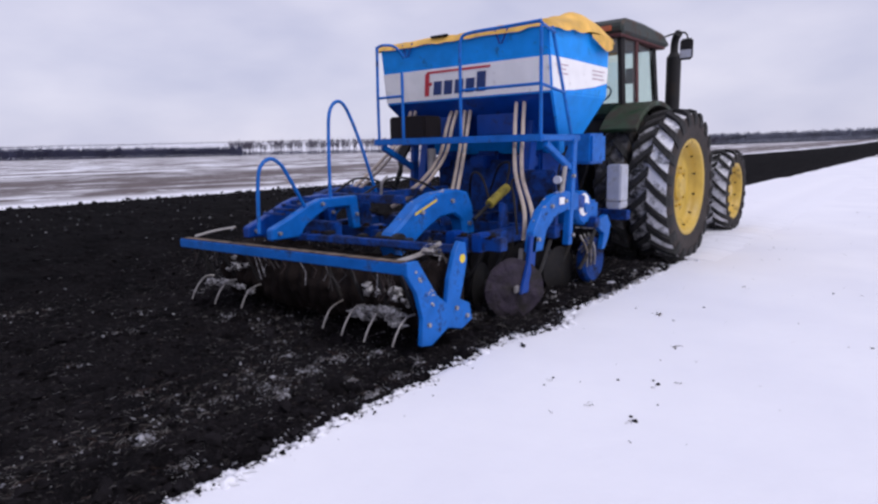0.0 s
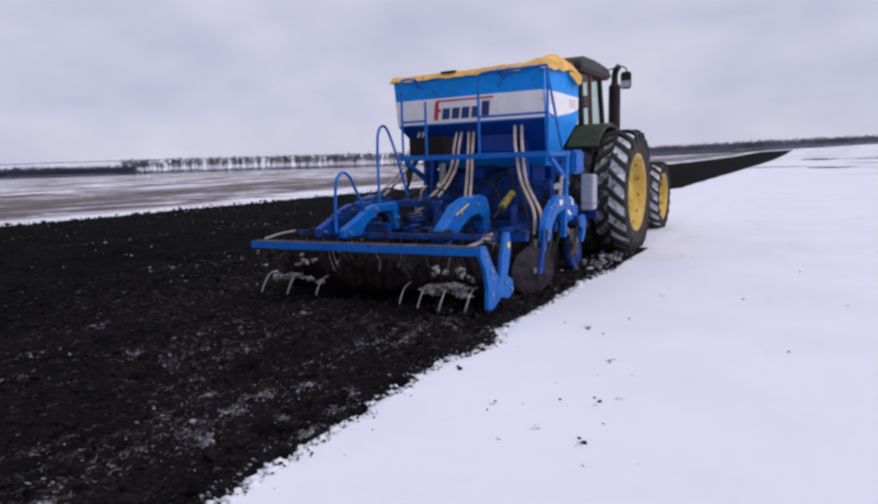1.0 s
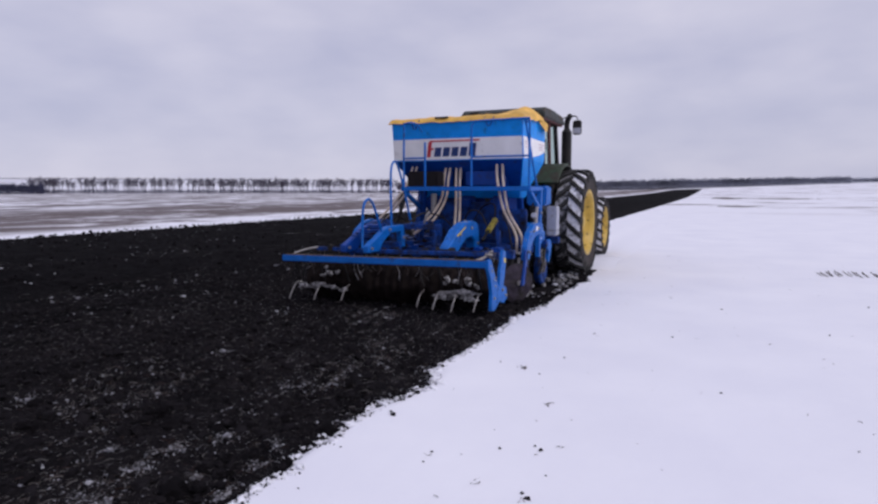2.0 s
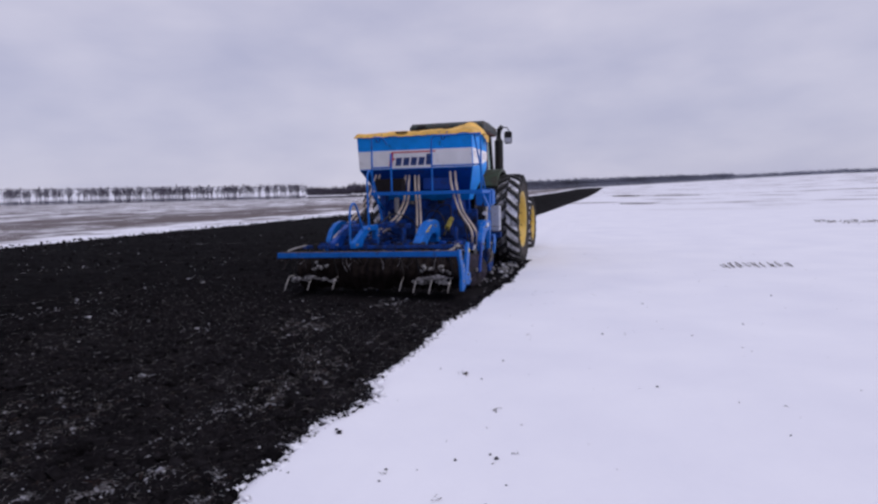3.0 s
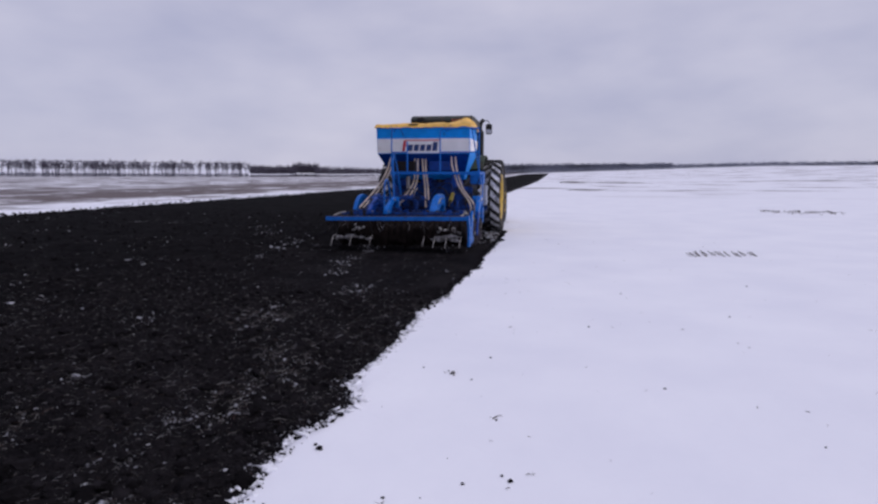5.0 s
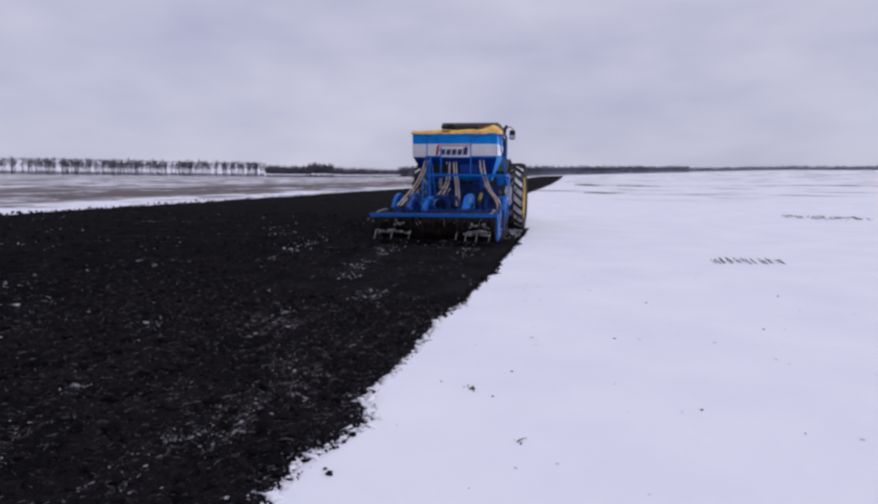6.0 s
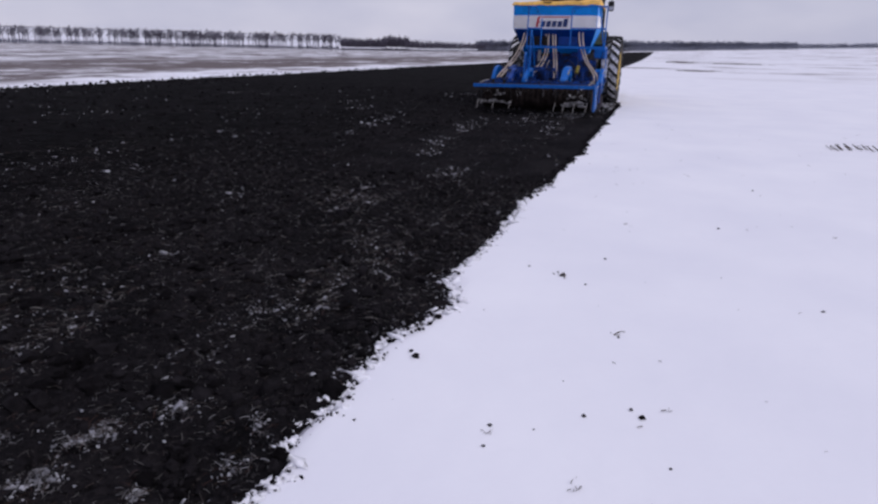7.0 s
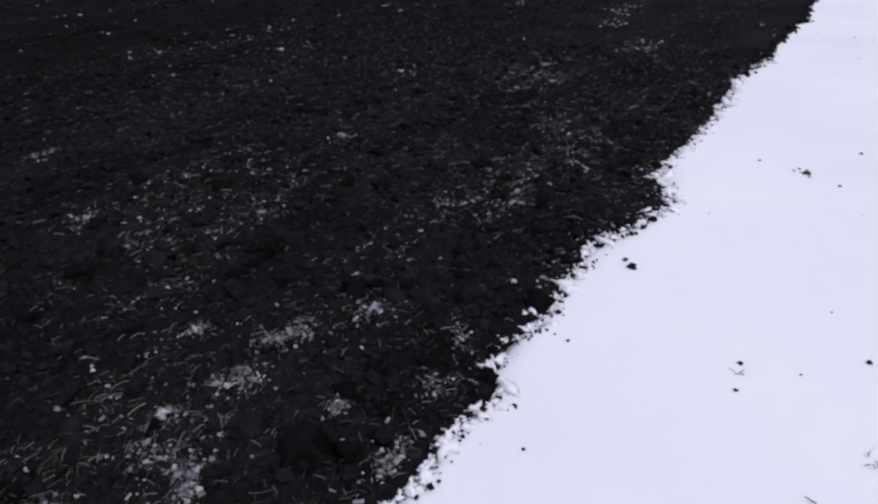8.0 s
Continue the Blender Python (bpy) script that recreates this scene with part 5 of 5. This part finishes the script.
def disc(x, y, z, r, turn):
    """A thin dished disc with a hub."""
    global disc_mesh
    if disc_mesh is None:
        bm = lathe([(0.012, 0.0), (0.012, 0.2), (0.0, 0.55), (-0.02, 1.0), (-0.026, 1.0), (-0.008, 0.55), (0.004, 0.2), (0.004, 0.0)], 28)
        bmesh.ops.recalc_face_normals(bm, faces=bm.faces)
        me = bpy.data.meshes.new("disc")
        bm.to_mesh(me)
        bm.free()
        me.materials.append(BLACK)
        disc_mesh = me
    ob = new("disc", disc_mesh)
    ob.parent = drill
    ob.matrix_basis = pose(x, y, z, 0, 0, turn) @ Matrix.Diagonal((1, r, r, 1))
    return ob


for k in range(12):
    x = -1.375 + 0.25 * k
    disc(x, 5.15, 0.20, 0.24, 12)
    if k < 11:
        disc(x + 0.02, 6.3, 0.22, 0.26, -12)
    part("disc_arm", tube(curve([(x, 5.15, 0.22), (x + 0.04, 5.32, 0.34), (x + 0.04, 5.55, 0.66)], 4), 0.024, None, 6), BLACK, drill)
    part("disc_arm", tube(curve([(x, 6.3, 0.24), (x + 0.04, 6.42, 0.4), (x + 0.04, 6.6, 0.66)], 4), 0.024, None, 6), BLACK, drill)
bm = lathe([(0.02, 0.0), (0.02, 0.06), (0.012, 0.10), (0.0, 0.15), (-0.008, 0.22), (-0.018, 0.285), (-0.026, 0.285), (-0.008, 0.15), (0.0, 0.0)], 36)
for v in bm.verts:
    v.co.x += 0.02 * noise.noise(v.co * 9)
    v.co.y, v.co.z = v.co.y * (1 + 0.07 * noise.noise(v.co * 7)), v.co.z * (1 + 0.07 * noise.noise(v.co * 7))
part("side_disc", bm, DISC, drill, "large worn steel side disc caked with soil", at=(1.44, 4.85, 0.30)).rotation_euler = (0, 0, radians(-38))
part("side_disc_hub", box(1.455, 1.485, 4.79, 4.86, 0.27, 0.34, 0.01), TINE, drill)
part("side_disc_arm", slab([(4.82, 0.26), (4.94, 0.26), (5.06, 0.5), (5.10, 0.78), (4.98, 0.78), (4.94, 0.52)], 1.49, 1.53), BLUE_SHADED, drill, "purple-blue muddy disc arm")
part("scraper", bar((1.42, 4.96, 0.42), (1.42, 4.99, 0.66), 0.05, 0.015), TINE, drill)
for x in (1.30, -1.30):
    bm = lathe([(-0.04, 0.18), (-0.06, 0.24), (-0.03, 0.27), (0.03, 0.27), (0.06, 0.24), (0.04, 0.18), (0.02, 0.05), (-0.02, 0.05)], 24, close=True)
    part("press_wheel", bm, BLUE_MUDDY_SHADED, drill, at=(x, 6.75, 0.28))
    for k in range(9):
        a = k * 0.7
        part("straw_wisp", tube(curve([(x + 0.08, 6.6 + 0.05 * k * math.sin(a), 0.25 + 0.03 * k), (x + 0.12, 6.55 + 0.04 * math.cos(a), 0.35 + 0.03 * k), (x + 0.1, 6.5 + 0.1 * math.sin(a), 0.45 + 0.02 * k)], 3), 0.005, None, 4), STRAW, drill)

# rear roller, caked with earth
bm = bmesh.new()
prof = []
for k in range(20):
    x0 = -1.40 + 0.14 * k
    prof += [(x0, 0.262), (x0 + 0.03, 0.266), (x0 + 0.045, 0.292), (x0 + 0.095, 0.295), (x0 + 0.115, 0.266)]
bm = lathe([(-1.40, 0.0), *prof, (1.40, 0.24), (1.40, 0.0)], 48, bm)
for v in bm.verts:
    k = 1 + 0.20 * noise.noise(v.co * 4) + 0.16 * noise.noise(v.co * 11) + 0.10 * noise.noise(v.co * 27)
    v.co = Vector((v.co.x + 0.02 * noise.noise(v.co * 11), v.co.y * k, v.co.z * k))
roller = part("rear_roller", bm, ROLLER, drill, "heavy packer roller caked with brown earth", at=(0, 3.86, 0.40), smooth=True)
part("roller_axle_beam", bar((-1.45, 3.98, 0.78), (1.45, 3.98, 0.78), 0.05, 0.06), BLUE_MUDDY_SHADED, drill)

# rear bar with its end plates
part("rear_bar", bar((-1.55, 3.30, 0.705), (1.53, 3.30, 0.745), 0.09, 0.085), BLUE_WORN_SHADED, drill, "long blue square rear bar")
for s in (1,):
    V = [(3.24, 0.80), (3.36, 0.80), (3.46, 0.66), (3.58, 0.50), (3.69, 0.42), (3.72, 0.60), (3.80, 0.80), (3.86, 0.88), (3.94, 0.86), (3.96, 0.72), (3.90, 0.52), (3.86, 0.42), (3.99, 0.36), (4.02, 0.22), (3.88, 0.17), (3.70, 0.22), (3.50, 0.13), (3.38, 0.15), (3.40, 0.36), (3.34, 0.56), (3.24, 0.70)]
    plate = part("end_plate", slab(V, 1.50 * s, 1.545 * s, bevel=0.006), BLUE_WORN_SHADED, drill)
    bm = lathe([(0.0, 0.0), (0.0, 0.035), (0.004, 0.035), (0.004, 0.0)], 20)
    part("warning_sticker", bm, STICKER, plate, "round yellow sticker", at=(1.547 * s, 3.89, 0.74))
    for y, z in ((3.80, 0.36), (3.94, 0.27), (3.46, 0.30)):
        part("bolt", tube([(1.54 * s, y, z), (1.565 * s, y, z)], 0.018, None, 6), TINE, plate)
    part("scraper_rod", tube(curve([(1.30 * s, 3.32, 0.76), (1.38 * s, 3.55, 0.80), (1.40 * s, 3.80, 0.86)], 4), 0.018, None, 6), TINE, drill)
part("earth_film", bar((-1.52, 3.302, 0.7525), (1.46, 3.302, 0.7915), 0.075, 0.008, bevel=0.002), DRY_MUD, drill, "dry tan earth on the rear bar")
part("scraper_rod", tube(curve([(-1.40, 3.34, 0.77), (-1.33, 3.52, 0.81), (-1.26, 3.72, 0.83)], 4), 0.014, None, 6), TINE, drill)
for k in range(12):
    a = 0.52 * k
    part("straw_wisp", tube(curve([(1.40, 3.60 + 0.04 * math.sin(a), 0.82), (1.42 + 0.05 * math.cos(2 * a), 3.66 + 0.05 * math.cos(a), 0.83 + 0.03 * math.sin(3 * a)), (1.44 + 0.07 * math.sin(2 * a), 3.72 + 0.06 * math.sin(a), 0.70 + 0.02 * k)], 3), 0.004, None, 4), STRAW if k % 3 else RIME, drill)
for k in range(46):
    f = random.random()
    if k % 3 == 0:
        y = 4.15 + 0.95 * f
        x, z = 0.56 + 0.14 * random.random(), float(np.interp(y, [4.12, 4.36, 4.62, 4.95, 5.14], [0.93, 1.10, 1.18, 1.20, 1.16]))
    elif k % 3 == 1:
        x, y, z = 1.548, 3.30 + 0.30 * f, 0.76 - 0.42 * f * random.uniform(0.7, 1.1)
    else:
        y = 5.10 + 0.55 * f
        x, z = 1.45 + 0.08 * random.random(), float(np.interp(y, [5.04, 5.18, 5.40, 5.66], [0.82, 1.0, 1.12, 1.16]))
    part("snow_fleck", lump(0.007 + 0.010 * random.random() ** 2, k + 400, None, (x, y, z), 1, 0.6, 1.2), SNOWBIT, drill)
part("rag", lump(0.05, 3, None, (1.42, 3.62, 0.83), 2, 0.4), TINE, drill)

# spring tines, hung with frosted mud and straw
for lo, hi, count, lumps, big in ((-1.40, -0.60, 3, 9, 0.029), (0.55, 1.36, 4, 15, 0.033)):
    for k, x in enumerate(np.linspace(lo, hi, count)):
        d = 0.04 * math.sin(5.1 * k + lo)
        part("spring_tine", tube(curve([(x, 3.52, 0.34), (x + d, 3.44, 0.335), (x + d, 3.36, 0.29 + 0.5 * d), (x + d - 0.01, 3.31, 0.21 + 0.5 * d), (x + d - 0.02, 3.285, 0.14 + 0.5 * d)], 4), 0.0085, None, 6, 0.8), TINE, drill, "thin bright curved spring tine")
        part("tine_shank", bar((x, 3.34, 0.72), (x + 0.01, 3.50, 0.38), 0.02, 0.03, bevel=0.004), BLACK, drill)
    for k in range(lumps):
        x = lo + (hi - lo) * ((k + random.random()) / lumps if big < 0.03 else 0.25 + 0.75 * random.random())
        bm = lump(big * (0.7 + 0.9 * random.random()), k, None, (0, 0, 0), 3, 0.6, 1.5)
        bm.transform(Matrix.Translation((x, 3.42 + 0.08 * random.random(), 0.26 + 0.10 * random.random())) @ Matrix.Diagonal((1.5, 0.9, 0.95, 1)))
        part("mud_lump", bm, RIME, drill, "frosted grey lump of mud and straw", smooth=True)
for k in range(16):
    x, z = (0.85 + 0.5 * random.random(), 0.42 + 0.12 * random.random()) if k < 10 else (-1.0 + 0.22 * random.random(), 0.44 + 0.14 * random.random())
    bm = lump(0.018 + 0.022 * random.random(), k + 60, None, (x, 3.46 + 0.06 * random.random(), z), 2, 0.8, 1.6)
    part("mud_lump", bm, RIME, drill, "frosted grey lump of mud and straw", smooth=True)
# straw and roots caught on the rear bar and the frame
for k in range(70):
    x, low = -1.5 + 2.95 * random.random(), 0.08 + 0.16 * random.random()
    y, z = (3.34, 0.68) if k % 2 else (3.95, 0.76)
    part("straw_wisp", tube([(x, y, z), (x + 0.05 * random.uniform(-1, 1), y + 0.04, z - 0.5 * low), (x + 0.08 * random.uniform(-1, 1), y + 0.03, z - low)], 0.005, None, 4), STRAW if k % 5 else RIME, drill)
# wet earth that clings to the beams
for k in range(60):
    x, y = -1.4 + 2.8 * random.random(), random.choice((3.98, 4.65, 4.65, 5.65, 5.65))
    z = 0.81 if y < 4 else 0.80
    part("mud_lump", lump(0.02 + 0.035 * random.random(), k + 200, None, (x, y + 0.05 * random.uniform(-1, 1), z), 2, 0.5, 1.2), ROLLER, drill, smooth=True)

# bolts, pins, brackets and oil hoses that crowd the frame
for y, z in ((4.06, 0.80), (4.40, 1.02), (4.86, 1.09), (5.14, 0.84)):
    part("bolt", tube([(0.70, y, z), (0.735, y, z)], 0.022, None, 6), TINE, drill)
for x, y, z in ((1.53, 5.10, 0.74), (1.53, 5.36, 1.03), (1.53, 5.80, 1.30), (1.53, 5.80, 0.70), (1.53, 5.64, 1.06)):
    part("bolt", tube([(x, y, z), (x + 0.03, y, z)], 0.02, None, 6), TINE, drill)
for x in (-0.64, -0.28):
    for y, z in ((3.50, 0.86), (4.02, 1.09), (4.47, 0.95)):
        part("bolt", tube([(x + 0.045, y, z), (x + 0.075, y, z)], 0.018, None, 6), TINE, drill)
for x in (-1.2, -0.9, -0.1, 0.35, 0.9, 1.2):
    part("clamp", box(x - 0.05, x + 0.05, 4.56, 4.74, 0.66, 0.83, 0.012), BLUE_SHADED, drill)
    part("clamp", box(x - 0.04, x + 0.04, 3.93, 4.03, 0.73, 0.84, 0.012), BLACK, drill)
for x, y in ((-0.45, 4.7), (0.05, 4.85), (0.28, 5.2), (0.95, 5.3), (-0.1, 5.4)):
    part("bracket", slab([(y, 0.78), (y + 0.16, 0.78), (y + 0.12, 1.02), (y + 0.03, 1.05)], x, x + 0.05), BLUE_MUDDY_SHADED, drill)
OIL = [[(0.80, 5.7, 1.17), (0.72, 5.9, 1.42), (0.45, 6.1, 1.38), (0.2, 6.3, 1.1)], [(0.80, 5.4, 1.03), (0.62, 5.5, 1.3), (0.35, 5.7, 1.3), (0.1, 6.0, 1.0)],
       [(-0.25, 4.6, 1.14), (-0.1, 4.9, 1.30), (0.1, 5.2, 1.22), (0.2, 5.6, 0.95)], [(-0.7, 4.6, 1.14), (-0.75, 5.0, 1.28), (-0.8, 5.5, 1.2), (-0.8, 6.0, 1.0)],
       [(1.25, 5.2, 0.75), (1.15, 5.3, 1.1), (1.0, 5.5, 1.25), (0.9, 5.9, 1.3)], [(-0.95, 4.3, 0.85), (-0.9, 4.5, 1.0), (-0.6, 4.8, 0.98), (-0.5, 5.2, 0.85)],
       [(1.44, 5.85, 1.60), (1.40, 5.75, 1.35), (1.46, 5.65, 1.15), (1.42, 5.9, 0.95)]]
for pts in OIL:
    part("oil_hose", tube(curve(pts, 6), 0.013, None, 7), BLACK, drill)
part("pressure_gauge", tube([(1.48, 5.60, 1.27), (1.48, 5.56, 1.27)], 0.04, None, 14), GREY_BOX, drill)
part("latch_lever", tube(curve([(0.10, 4.50, 1.16), (0.14, 4.48, 1.28), (0.18, 4.52, 1.34)], 4), 0.014, None, 6), TINE, drill)
part("document_tube", tube([(-0.35, 5.86, 1.60), (-0.35, 5.86, 1.30)], 0.05, None, 12), TINE, drill)
# dark hose bundle hanging off the hopper's far corner
for k in range(5):
    part("oil_hose", tube(curve([(-0.98 - 0.02 * k, 6.3, 1.75), (-1.06 - 0.03 * k, 6.2, 1.55), (-1.10 - 0.02 * k, 6.1 + 0.03 * k, 1.3), (-1.18, 6.05, 1.05)], 5), 0.026, None, 7), BLACK, drill)
# small hydraulic ram on the side, and toothed rubber wheel guards
part("side_ram", tube([(1.50, 5.70, 1.42), (1.50, 5.62, 1.10)], 0.024, None, 10), TINE, drill)
for k in range(3):
    part("chain_link", tube(curve([(1.36, 6.35 + 0.1 * k, 0.62), (1.42, 6.4 + 0.1 * k, 0.45), (1.40, 6.45 + 0.1 * k, 0.25)], 4), 0.012, None, 6), TINE, drill)
# dirty snow churned up beside the press wheel
for k in range(110):
    x, y = 1.20 + 0.58 * random.random() ** 0.7, 5.3 + 3.4 * random.random() ** 0.8
    part("churned_lump", lump(0.016 + 0.036 * random.random() ** 2, k + 90, None, (x, y, 0.015), 2, 0.6, 1.2), (RIME, SOILBIT, RIME, SNOWBIT)[k % 4], drill, "lump of snow and soil churned up", smooth=True)


# ---- trees and far woods ----
def bare_tree(seed, height, limbs=16, twigs=5, low=0.34, spread=1.0):
    """Trunk and crown of a leafless tree, as two bmeshes."""
    r = random.Random(seed)
    lean = Vector((r.uniform(-0.05, 0.05), r.uniform(-0.05, 0.05), 1))
    top = height * 0.86
    trunk = tube([lean * (top * k / 5) + Vector((0.12 * math.sin(k + seed), 0.12 * math.cos(2 * k + seed), 0)) for k in range(6)], 0.032 * height, None, 6, 0.3)
    crown = bmesh.new()
    for k in range(limbs):
        f = low + (0.98 - low) * (k + r.random()) / limbs
        base = lean * (top * f)
        a = r.random() * 6.28
        reach = height * (0.17 - 0.10 * abs(f - 0.75)) * r.uniform(0.6, 1.1) * spread
        mid = base + Vector((math.cos(a), math.sin(a), 0.7)) * reach * 0.5
        tip = base + Vector((math.cos(a), math.sin(a), r.uniform(0.9, 1.9) / spread)) * reach
        crown = tube([base, mid, tip], 0.012 * height, crown, 4, 0.35)
        for _ in range(twigs):
            s = mid.lerp(tip, r.random())
            d = Vector((r.uniform(-1, 1), r.uniform(-1, 1), r.uniform(0.1, 1.2))) * reach * 0.45
            crown = tube([s, s + d * 0.5, s + d + Vector((0, 0, 0.05 * reach))], 0.0065 * height, crown, 3, 0.5)
    return trunk, crown


def tree_thing(seed, height):
    ob = thing("tree", "leafless dark tree in a distant shelter belt above snow", "tree", "shelter belt")
    t, c = bare_tree(seed, height, 18, 5, 0.50, 1.35)
    part("trunk", t, HAZY_BARK, ob)
    part("crown", c, HAZY_BARK, ob, "bare twiggy crown")
    return ob


def at_bearing(az, far):
    x, y = -math.sin(radians(az)) * far, math.cos(radians(az)) * far
    return x, y, float(terrain(np.array(x), np.array(y)))


kinds = [tree_thing(k, 10.2 + 0.5 * (k % 4)) for k in range(6)]
tr = random.Random(5)
spot = 0
az = 27.6
while az < 57:
    x, y, z = at_bearing(az, 470 + 12 * tr.random())
    m = pose(x, y, z - 0.2, 0, 0, tr.random() * 360)
    k = tr.uniform(0.90, 1.0) if tr.random() < 0.85 else tr.uniform(0.7, 0.9)
    if spot < len(kinds):
        kinds[spot].matrix_basis = m
        kinds[spot].scale = (k, k, k)
    else:
        ob = copy_thing(kinds[spot % 6], m)
        ob.scale = (k, k, k)
    spot += 1
    az += tr.uniform(0.06, 0.22) if tr.random() < 0.9 else tr.uniform(0.3, 0.5)


def woods(name, rows, label, wide=1.2, bark=HAZY_BARK, ground_at=None):
    """Far woods as one mesh of many bare trees: rows of (bearing, distance, height, count, spread)."""
    shapes = []
    for k in range(5):
        t, c = bare_tree(k + 40, 1.0, 10, 3)
        t = join(t, c)
        shapes.append((np.array([p.co[:] for p in t.verts]), [[p.index for p in q.verts] for q in t.faces]))
        t.free()
    vs, fs, base = [], [], 0
    r = random.Random(len(rows))
    for az0, az1, far0, far1, h0, h1, count in rows:
        for i in range(count):
            f = (i + r.random()) / count
            x, y, z = at_bearing(az0 + (az1 - az0) * f, far0 + (far1 - far0) * f + r.uniform(-1, 1) * 14)
            if ground_at:
                z = ground_at(az0 + (az1 - az0) * f)
            h = (h0 + (h1 - h0) * f) * r.uniform(0.75, 1.1)
            v, q = shapes[i % 5]
            a = r.random() * 6.28
            c_, s_ = math.cos(a) * h * wide, math.sin(a) * h * wide
            vs.append(v @ np.array(((c_, s_, 0), (-s_, c_, 0), (0, 0, h))) + np.array((x, y, z - 0.3)))
            fs += [[j + base for j in face] for face in q]
            base += len(v)
    ob = mesh_object(name, np.concatenate(vs), fs, bark)
    return tagged(ob, label, "woods", kind="stuff")


woods("far_wood", [(27.4, 23.5, 480, 520, 8.5, 9.0, 200), (23.8, 21.6, 560, 560, 12.0, 11.5, 110), (21.8, 13.0, 540, 640, 9.0, 7.0, 320)], "dense dark bare wood on the horizon")
woods("far_hedge", [(15.5, 3.0, 640, 640, 10.0, 9.6, 560), (3.0, -9.8, 640, 640, 9.6, 6.4, 560), (15.5, -9.8, 618, 618, 5.0, 3.8, 700), (-9.9, -33, 660, 700, 5.6, 5.6, 640)], "dense grey-blue tree line along the far snow crest", 2.1, HAZY_TWIGS)
woods("near_wood", [(56, 86, 452, 400, 6.4, 7.6, 700), (56, 86, 462, 410, 6.4, 7.6, 500), (56, 86, 446, 396, 3.4, 4.2, 800)], "dark dense bare wood beyond the stubble field", 1.7, HAZY_WOOD)
woods("belt_undergrowth", [(27.6, 57, 474, 474, 2.6, 3.2, 620)], "low scrub under the shelter belt", 1.8, HAZY_WOOD)
# a long snowy ridge behind the belt, with a thin dark hedge on its crest
def crest(a):
    return float(np.interp(a, [16, 24.5, 27.0, 28.5, 40, 58, 75, 100], [-6.0, 3.0, 15.0, 20.5, 22.5, 21.5, 17.0, 12.0])) + 0.8 * float(field(a * 0.5, 0.5, 61))


ridge_az = np.linspace(16, 100, 220)
rv, rf = [], []
for k, a in enumerate(ridge_az):
    h = crest(a)
    for far, z in ((900, -14.0), (1050, 0.35 * h - 6), (1250, h), (1400, h - 30)):
        rv.append((-math.sin(radians(a)) * far, math.cos(radians(a)) * far, z))
    if k:
        for j in range(3):
            rf.append((4 * k - 4 + j, 4 * k + j, 4 * k + j + 1, 4 * k - 3 + j))
tagged(mesh_object("backdrop", rv, rf, RIDGE, True), "low snowy ridge in the far distance", "ridge", kind="structure")
woods("crest_hedge", [(28.0, 76.0, 1252, 1252, 2.6, 3.0, 1100)], "thin dark hedge along a distant snowy ridge", 3.0, HAZY_BARK, crest)


# ---- what moves ----
def motions():
    walk(tractor, [(t, pose(AXIS, s, 0)) for t, s in TRAVEL])
    walk(drill, [(t, pose(AXIS, s, 0)) for t, s in TRAVEL])
    steps = [0.4 * k for k in range(21)]
    for ob, r in WHEELS:
        x, y, z = ob.location
        walk(ob, [(t, pose(x, y, z, -math.degrees(gone(t) / r), 0, 0)) for t in steps])
    fast = [0.2 * k for k in range(41)]
    x, y, z = roller.location
    walk(roller, [(t, pose(x, y, z, -math.degrees(gone(t) / 0.31), 0, 0)) for t in fast])
    for ob, y0, at_y in SLABS:
        if y0 - at_y - 0.3 > 16.0:
            continue
        t1, t2 = when(max(y0 - at_y - 0.4, 0.0)), when(max(y0 - at_y + 0.2, 0.15))
        up, down = pose(0, y0, 0), pose(0, y0, -0.35)
        rows_ = [(0.0, up if t1 > 0 or y0 > at_y + 0.3 else down)]
        if t1 > 0.05:
            rows_.append((t1, up))
        if t2 < 7.95:
            rows_.append((max(t2, t1 + 0.1), down))
        rows_.append((8.0, down if t2 < 7.95 else up))
        walk(ob, rows_)
    for ob, y1 in SPILL:
        t1, t2 = when(max(y1 - 8.6, 0.0)), when(max(y1 - 8.0, 0.0))
        if y1 <= 8.0 or t2 >= 7.95:
            ob.location.z = 0.0 if y1 <= 8.0 else -0.2
            continue
        rows_ = [(0.0, pose(0, 0, -0.2))]
        if t1 > 0.05:
            rows_.append((t1, pose(0, 0, -0.2)))
        walk(ob, rows_ + [(max(t2, 0.2), pose(0, 0, 0)), (8.0, pose(0, 0, 0))])


motions()
